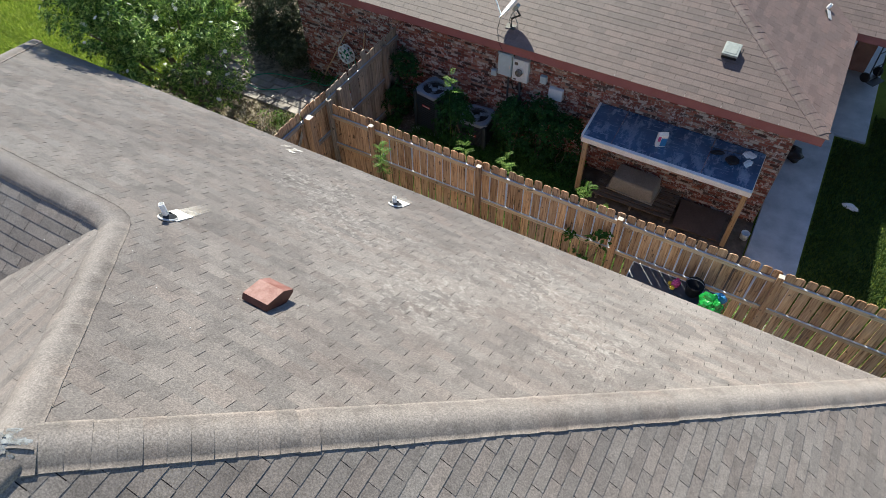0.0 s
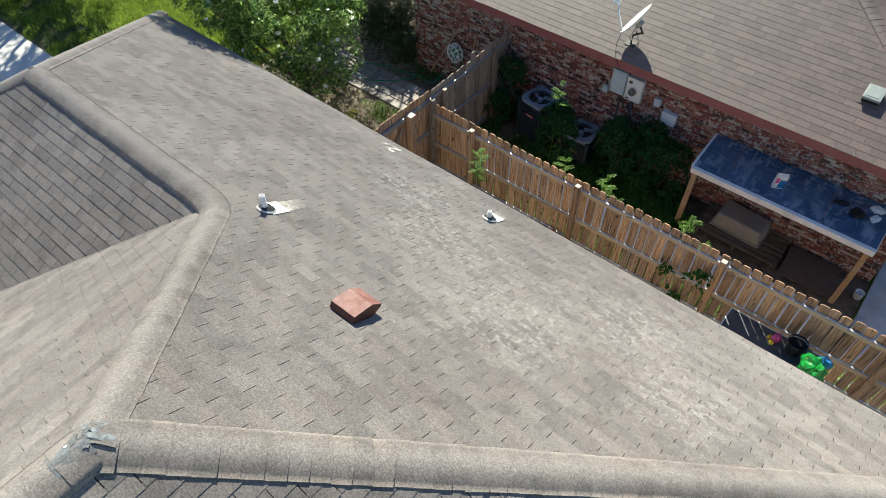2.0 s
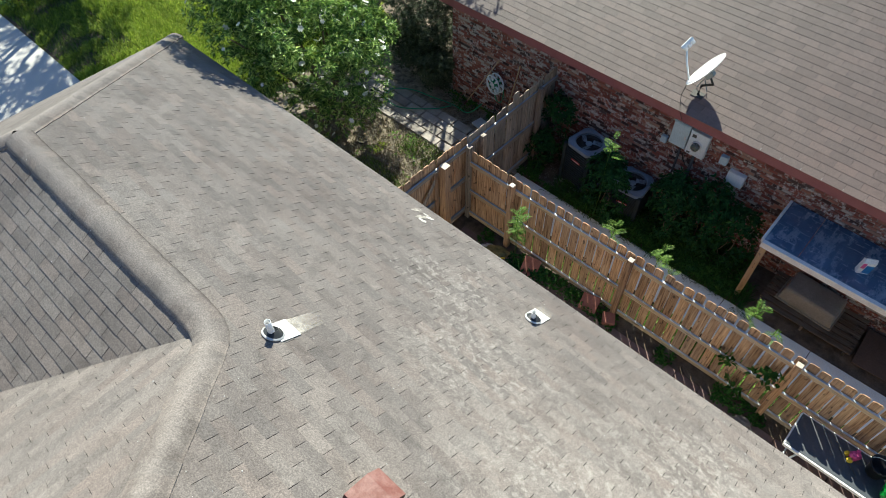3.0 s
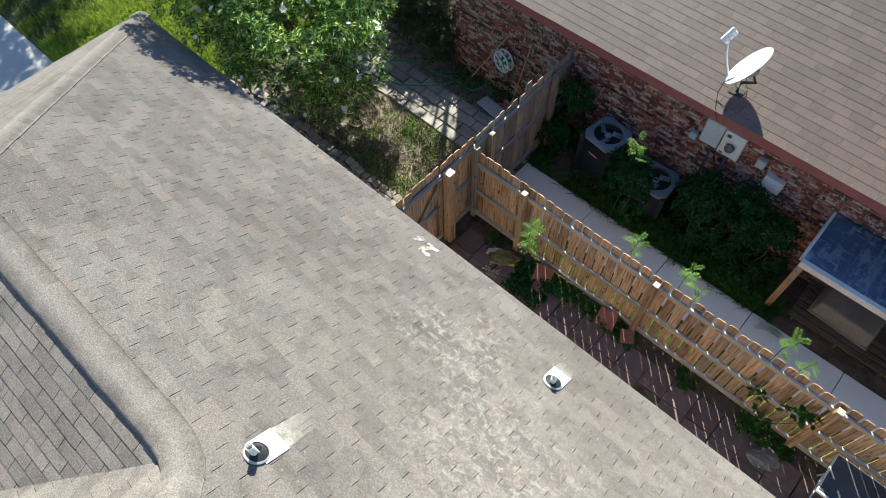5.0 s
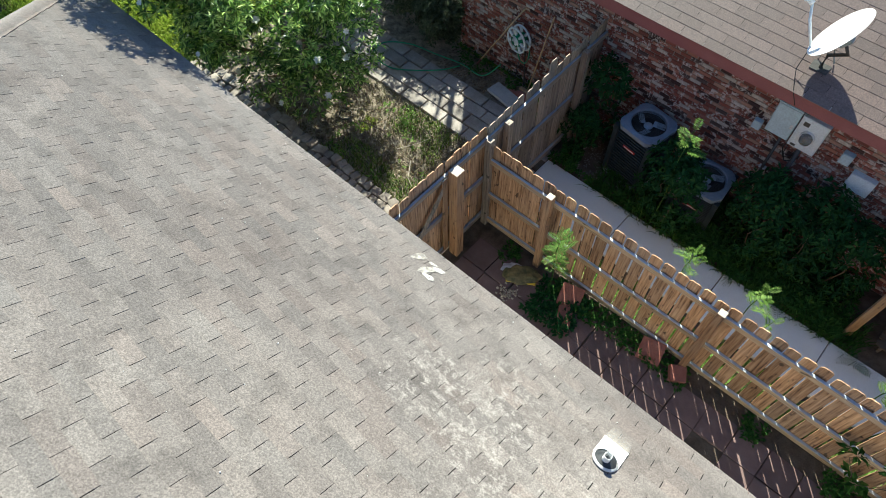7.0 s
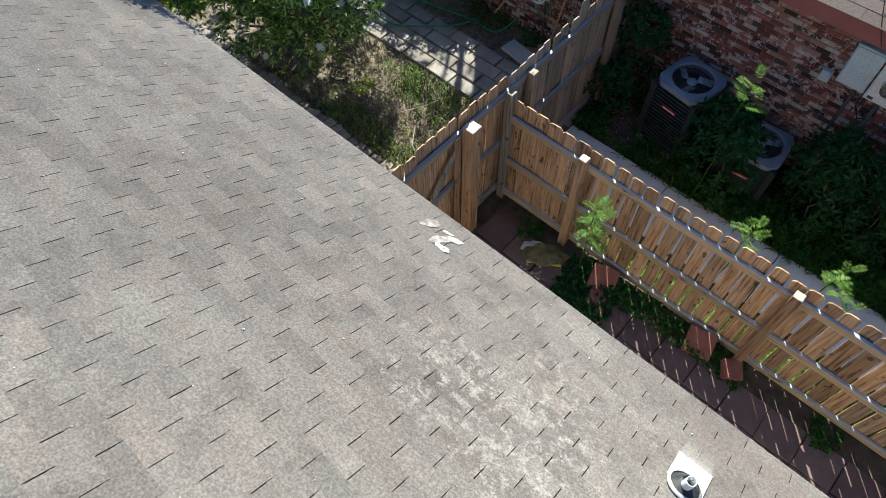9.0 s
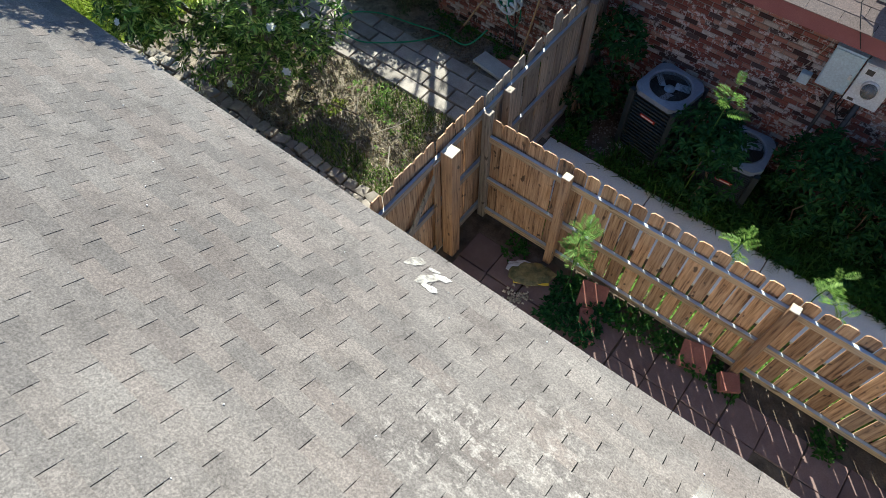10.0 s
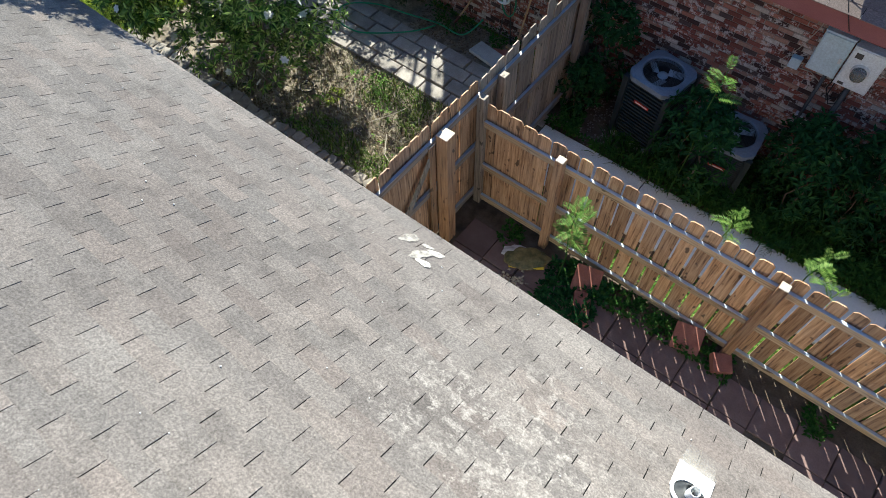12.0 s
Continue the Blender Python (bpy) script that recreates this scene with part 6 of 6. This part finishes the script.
ivy("fence_weeds", (-6.5, -1.0, 7.42, 7.72), 700, 5, 0.06, 0.032, LEAF_WEED, 93, 0.14, "creeping weeds at the foot of the fence", skip=lambda x, y: noise.noise((x * 1.1, 5.0, 0.0)) < -0.05)
ivy("fence_weeds", (-5.75, -5.05, 7.0, 7.65), 260, 5, 0.07, 0.035, LEAF_DARK, 94, 0.2, "dark weeds over the pavers by the fence")
shrub("fence_vine", (-1.6, 7.69, 0.0), [((-1.35, 7.66, 0.85), (0.2, 0.06, 0.24)), ((-1.3, 7.64, 1.05), (0.14, 0.06, 0.12)), ((-1.85, 7.67, 0.72), (0.16, 0.05, 0.1)), ((-1.6, 7.66, 0.4), (0.14, 0.06, 0.18))], LEAF_WEED, 36, 5, 0.12, 0.07, 95, "broad-leaved vine climbing the picket fence", "vine", trunk=0.008)
ivy("fence_weeds", (-6.6, 3.0, 7.85, 8.3), 2000, 5, 0.06, 0.03, LEAF_FERN, 96, 0.16, "sunlit weeds behind the fence")

# taller weeds against the brick wall
for i, (x, y, h, r) in enumerate(((-4.0, 9.8, 1.4, 0.5), (-3.45, 9.9, 1.25, 0.48), (-4.2, 10.05, 1.3, 0.34), (-3.0, 9.95, 1.4, 0.44), (-3.55, 10.0, 1.6, 0.42), (-5.3, 9.6, 1.4, 0.44), (-5.12, 9.38, 1.42, 0.42), (-6.75, 10.05, 1.6, 0.42), (-6.85, 9.75, 0.8, 0.3))):
    shrub("tall_weed", (x, y, 0.0), [((x, y, h * 0.5), (r, r * 0.8, h * 0.5)), ((x + 0.08, y - 0.06, h * 0.85), (r * 0.6, r * 0.5, 0.2))], LEAF_DARK, 170, 6, 0.1, 0.036, 100 + i,
          "dark leafy weed clump against the brick wall", "weed", trunk=0.012, group="weed clumps by the wall")


def frond(length, pairs, leaflet, seed):
    """One feather-shaped compound leaf along x, with paired leaflets."""
    rng = random.Random(seed)
    verts, faces = [], []
    curve = lambda t: Vector((length * t, 0.0, length * (0.22 * t - 0.42 * t * t)))
    for i in range(10):
        a, b = curve(i / 10), curve((i + 1) / 10)
        k = len(verts)
        w = 0.0022
        verts += [a + Vector((0, w, 0)), a - Vector((0, w, 0)), b - Vector((0, w, 0)), b + Vector((0, w, 0))]
        faces.append((k, k + 1, k + 2, k + 3))
    for i in range(pairs):
        t = 0.12 + 0.86 * i / (pairs - 1)
        c = curve(t)
        l = leaflet * (0.55 + 0.9 * math.sin(math.pi * (0.12 + 0.8 * t)) * 0.55) * rng.uniform(0.9, 1.1)
        for s in (-1, 1):
            d = Vector((0.45, s * 0.9, rng.uniform(-0.15, 0.15))).normalized()
            n = Vector((d.y, -d.x, 0)).normalized() * l * 0.1
            k = len(verts)
            verts += [c, c + d * l * 0.5 + n, c + d * l + Vector((0, 0, -0.1 * l)), c + d * l * 0.5 - n]
            faces += [(k, k + 1, k + 2), (k, k + 2, k + 3)]
    return verts, faces


FRONDS = [mesh("leaf", *frond(l, p, f, i), LEAF_FERN) for i, (l, p, f) in enumerate(((0.3, 12, 0.1), (0.24, 10, 0.085), (0.34, 13, 0.11)))]


def seedling(base, height, lean, leaves, seed, size=1.0, label="young tree seedling with bright feathery leaves", low=0.35):
    rng = random.Random(seed)
    s = thing("seedling", base, label, "seedling", "feathery seedlings")
    top = Vector((lean[0], lean[1], height))
    path = [Vector((0, 0, -0.04)), top * 0.35 + Vector((0.02, 0.01, 0)), top * 0.7 - Vector((0.02, 0, 0)), top]
    part("stem", tube(path, 0.009, 6, 0.004), LEAF_WEED, s, smooth=True)
    for i in range(leaves):
        t = low + (1.0 - low) * i / max(1, leaves - 1)
        p = path[0].lerp(path[3], t)
        part("leaf", rng.choice(FRONDS), parent=s, m=Matrix.Translation(p) @ pose(0, 0, 0, rng.uniform(-20, 20), rng.uniform(-45, 5), i * 137.5 + rng.uniform(-20, 20)) @ Matrix.Scale(size * 0.7 * rng.uniform(0.8, 1.15), 4))
    return s


seedling((-5.62, 7.42, 0.0), 1.5, (0.05, -0.08), 20, 201, 0.9, low=0.55)
seedling((-4.42, 8.36, 0.0), 1.3, (0.08, 0.0), 8, 202, 0.85, low=0.7)
seedling((-3.58, 8.36, 0.0), 1.36, (0.08, 0.02), 9, 203, 0.9, low=0.68)
seedling((-2.02, 8.36, 0.0), 1.28, (0.1, 0.04), 9, 204, 0.9, low=0.68)
seedling((-1.66, 8.36, 0.0), 1.05, (0.08, 0.0), 6, 205, 0.75, low=0.7)
seedling((-3.3, 8.36, 0.0), 1.0, (0.06, 0.0), 5, 206, 0.7, low=0.75)
seedling((-5.2, 9.25, 0.0), 1.95, (0.02, 0.06), 7, 207, 0.95, low=0.82)


DARK_FRONDS = [mesh("leaf", *frond(l, p, f, 7 + i), LEAF_DARK) for i, (l, p, f) in enumerate(((0.22, 9, 0.07), (0.18, 8, 0.06)))]
for i, (x, y) in enumerate(((-2.2, 9.1), (-3.92, 9.2), (-3.3, 9.2))):
    weed = thing("path_weed", (x, y, 0.0), "small dark weed in a joint of the walkway", "weed", "weeds on the walkway")
    part("stem", tube([(0, 0, -0.02), (0.02, 0.01, 0.09), (0.03, 0.03, 0.17)], 0.006, 6, 0.003), LEAF_DARK, weed)
    for k in range(4):
        part("leaf", DARK_FRONDS[k % 2], parent=weed, m=pose(0.02, 0.02, 0.05 + 0.035 * k, 10, -15, 110 * k + 40 * i))

# bare bed between the garden path and the brick wall
ivy("ground_weeds", (-9.7, -7.2, 9.75, 10.33), 260, 5, 0.06, 0.03, LEAF_WEED, 97, 0.1, "sparse weeds in the bare bed by the wall", skip=lambda x, y: noise.noise((x * 1.8, y * 1.8, 9.0)) < 0.0)


def scattered(name, area, n, size, material, seed, label, category):
    """Loose small stones strewn over an area, as one thing."""
    r = random.Random(seed)
    verts, faces = [], []
    for _ in range(n):
        c = Vector((r.uniform(area[0], area[1]), r.uniform(area[2], area[3]), area[4]))
        s = size * r.uniform(0.5, 1.3)
        turn = Matrix.Rotation(r.uniform(0, 6.28), 3, "Z")
        k = len(verts)
        verts += [c + turn @ Vector(d) * s for d in ((1, 0, 0), (-1, 0.2, 0), (0, 0.8, 0.1), (0.1, -0.8, 0), (0, 0, 0.6), (0, 0, -0.6))]
        faces += [tuple(k + j for j in f) for f in ((0, 2, 4), (2, 1, 4), (1, 3, 4), (3, 0, 4), (2, 0, 5), (1, 2, 5), (3, 1, 5), (0, 3, 5))]
    return tagged(new(name, mesh(name, verts, faces, material)), label, category, kind="stuff")


scattered("gravel", (-9.7, -7.2, 9.7, 10.33, -0.02), 1500, 0.018, LITTER, 301, "coarse dark gravel in the shaded bed by the wall", "gravel")
scattered("leaf_litter", (-11.6, -7.2, 6.95, 8.72, -0.025), 2600, 0.022, LITTER, 304, "brown dead leaves on the soil under the shrub", "litter")
scattered("leaf_litter", (-9.4, -7.2, 6.9, 8.75, -0.02), 700, 0.018, PEBBLE, 302, "dry pale leaf litter between grass tufts", "litter")
scattered("leaf_litter", (-7.0, -5.9, 9.3, 10.3, -0.015), 500, 0.016, STONE, 303, "litter on bare soil beside the condenser", "litter")

ivy("yard_weeds", (-9.8, -7.25, 7.2, 8.7), 520, 5, 0.05, 0.022, LEAF_FERN, 98, 0.06, "small green weeds in the sunny patch of the yard", skip=lambda x, y: noise.noise((x * 2.3, y * 2.3, 12.0)) < 0.08)

# ---- paving pieces ----
def paver_field(name, x0, x1, y0, y1, sx, sy, material, label, z, seed, turn=0.0, gap=0.012, stagger=0.0, missing=0.0, keep=None):
    """A floor of loose slabs; each one lies a little askew."""
    rng = random.Random(seed)
    floor = thing(name, (0, 0, 0), label, "paving", kind="structure")
    shape = from_bm("paver", box(-sx / 2 + gap / 2, sx / 2 - gap / 2, -sy / 2 + gap / 2, sy / 2 - gap / 2, -0.045, 0.0, 0.006), material)
    j, y = 0, y0 + sy / 2
    while y < y1:
        x = x0 + sx / 2 - (j % 2) * stagger
        while x < x1:
            if rng.random() >= missing and (keep is None or keep(x, y)):
                part("paver", shape, parent=floor, m=pose(x + rng.uniform(-0.006, 0.006), y + rng.uniform(-0.006, 0.006), z + rng.uniform(-0.006, 0.006), rng.uniform(-1, 1), rng.uniform(-1, 1), turn + rng.uniform(-1.5, 1.5)))
            x += sx
        y += sy
        j += 1
    return floor


paver_field("patio", -6.85, 3.2, 5.5, 7.62, 0.405, 0.405, PAVER, "red-brown concrete pavers in the side yard", 0.0, 41, missing=0.02)
paver_field("garden_path", -11.4, -7.2, 8.74, 9.66, 0.44, 0.23, GREYPAVER, "uneven grey stone path between the houses", 0.0, 42, gap=0.024, stagger=0.16, missing=0.03)
extra = thing("stepping_stone", pose(-8.35, 9.86, 0.0, 0, 0, -8), "pale bluish stone slab beside the path", "paving stone")
part("slab", box(-0.27, 0.27, -0.13, 0.13, -0.03, 0.025, 0.01), CONCRETE, extra)
extra = thing("stepping_stone", pose(-8.15, 10.0, 0.0, 2, -2, 24), "broken red-brown paver beside the pale slab", "paving stone")
part("slab", box(-0.2, 0.2, -0.11, 0.11, -0.03, 0.02, 0.01), REDBLOCK, extra)
walk_floor = thing("walkway", (0, 0, 0), "smooth concrete walkway behind the fence", "walkway", kind="structure")
edges = [-6.99, -5.5, -4.0, -2.5, -1.0, 0.5]
for a, b in zip(edges, edges[1:]):
    part("slab", box(a + 0.006, b - 0.006, WALK_Y0, WALK_Y1, -0.1, 0.012, 0.008), WALKCON, walk_floor)
edging = thing("stone_edging", (0, 0, 0), "narrow cobbled strip of rough tan stones beside the house", "stone edging")
rng = random.Random(43)
for row, y in enumerate((7.1, 6.94, 6.78, 6.62, 6.46)):
    x = -12.9 + 0.06 * row
    while x < -7.3:
        w = rng.uniform(0.12, 0.21)
        bm = box(-w / 2 + 0.006, w / 2 - 0.006, -0.076, 0.076, -0.06, 0.05, 0.022, 2)
        for v in bm.verts:
            k = 1 + 0.38 * noise.noise(v.co * 9.0 + Vector((x * 3.1, row * 7.7, 0)))
            v.co = Vector((v.co.x * k, v.co.y * k, v.co.z * (0.75 + 0.25 * k)))
        part("stone", bm, STONE, edging, m=pose(x + w / 2, y + rng.uniform(-0.02, 0.02), rng.uniform(-0.015, 0.01), rng.uniform(-6, 6), rng.uniform(-6, 6), rng.uniform(-16, 16)))
        x += w

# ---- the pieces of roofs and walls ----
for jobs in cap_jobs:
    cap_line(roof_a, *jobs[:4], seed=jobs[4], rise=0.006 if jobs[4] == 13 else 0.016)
cap_line(n_roof, [(N_EAST - 0.04, N_EAVE_Y + 0.04, N_EAVE_Z + 0.01), (N_EAST - 4.2, N_EAVE_Y + 4.2, N_EAVE_Z + 4.2 * N_SLOPE)], 0.24, half=0.125, step=0.14, rise=0.009, seed=16, material=NSHINGLE)
for slope, shape, spots in late_pieces:
    rng = random.Random(77)
    for u, v in spots:
        part("shingle", shape, parent=slope, m=pose(u, v, 0.0, rng.uniform(-0.5, 0.3), 0, rng.uniform(-0.4, 0.4)))


def wall_bricks(wall, x0, x1, y, z0, z1, near, seed=5):
    """Running bond of tumbled bricks that stand proud of the mortar."""
    rng = random.Random(seed)
    lx, lz, joint = 0.158, 0.0585, 0.008
    whole = box(-lx / 2 + joint / 2, lx / 2 - joint / 2, -0.009, 0.02, -lz / 2 + joint / 2, lz / 2 - joint / 2, 0.003)
    shape = from_bm("brick", whole, BRICK)
    verts, faces, count = [], [], 0
    for r in range(int((z1 - z0) / lz)):
        zc = z0 + (r + 0.5) * lz
        x = x0 - (r % 2) * lx / 2 + lx / 2
        while x < x1:
            a, b = max(x - lx / 2, x0) + joint / 2, min(x + lx / 2, x1) - joint / 2
            if b - a > 0.03:
                out = rng.uniform(-0.003, 0.003)
                if near(x, zc) and b - a > lx - joint - 0.001 and count < 300:
                    count += 1
                    part("brick", shape, parent=wall, m=pose(x, y + out, zc, 0, rng.uniform(-0.5, 0.5), rng.uniform(-0.5, 0.5)))
                else:
                    k, h = len(verts), lz / 2 - joint / 2
                    f, c = y - 0.009 + out, 0.003
                    verts += [(a + c, f, zc - h + c), (b - c, f, zc - h + c), (b - c, f, zc + h - c), (a + c, f, zc + h - c),
                              (a, y + 0.01, zc - h), (b, y + 0.01, zc - h), (b, y + 0.01, zc + h), (a, y + 0.01, zc + h)]
                    faces += [tuple(k + i for i in q) for q in ((0, 1, 2, 3), (4, 5, 1, 0), (5, 6, 2, 1), (6, 7, 3, 2), (7, 4, 0, 3))]
            x += lx
    part("bricks", mesh("bricks", verts, faces, BRICK), parent=wall, kind="stuff")


wall_bricks(n_wall, NWALL_W, NWALL_E, NWALL_Y, -0.03, N_EAVE_Z - 0.15, lambda x, z: -6.3 < x < -3.6 and 0.75 < z < 2.3)
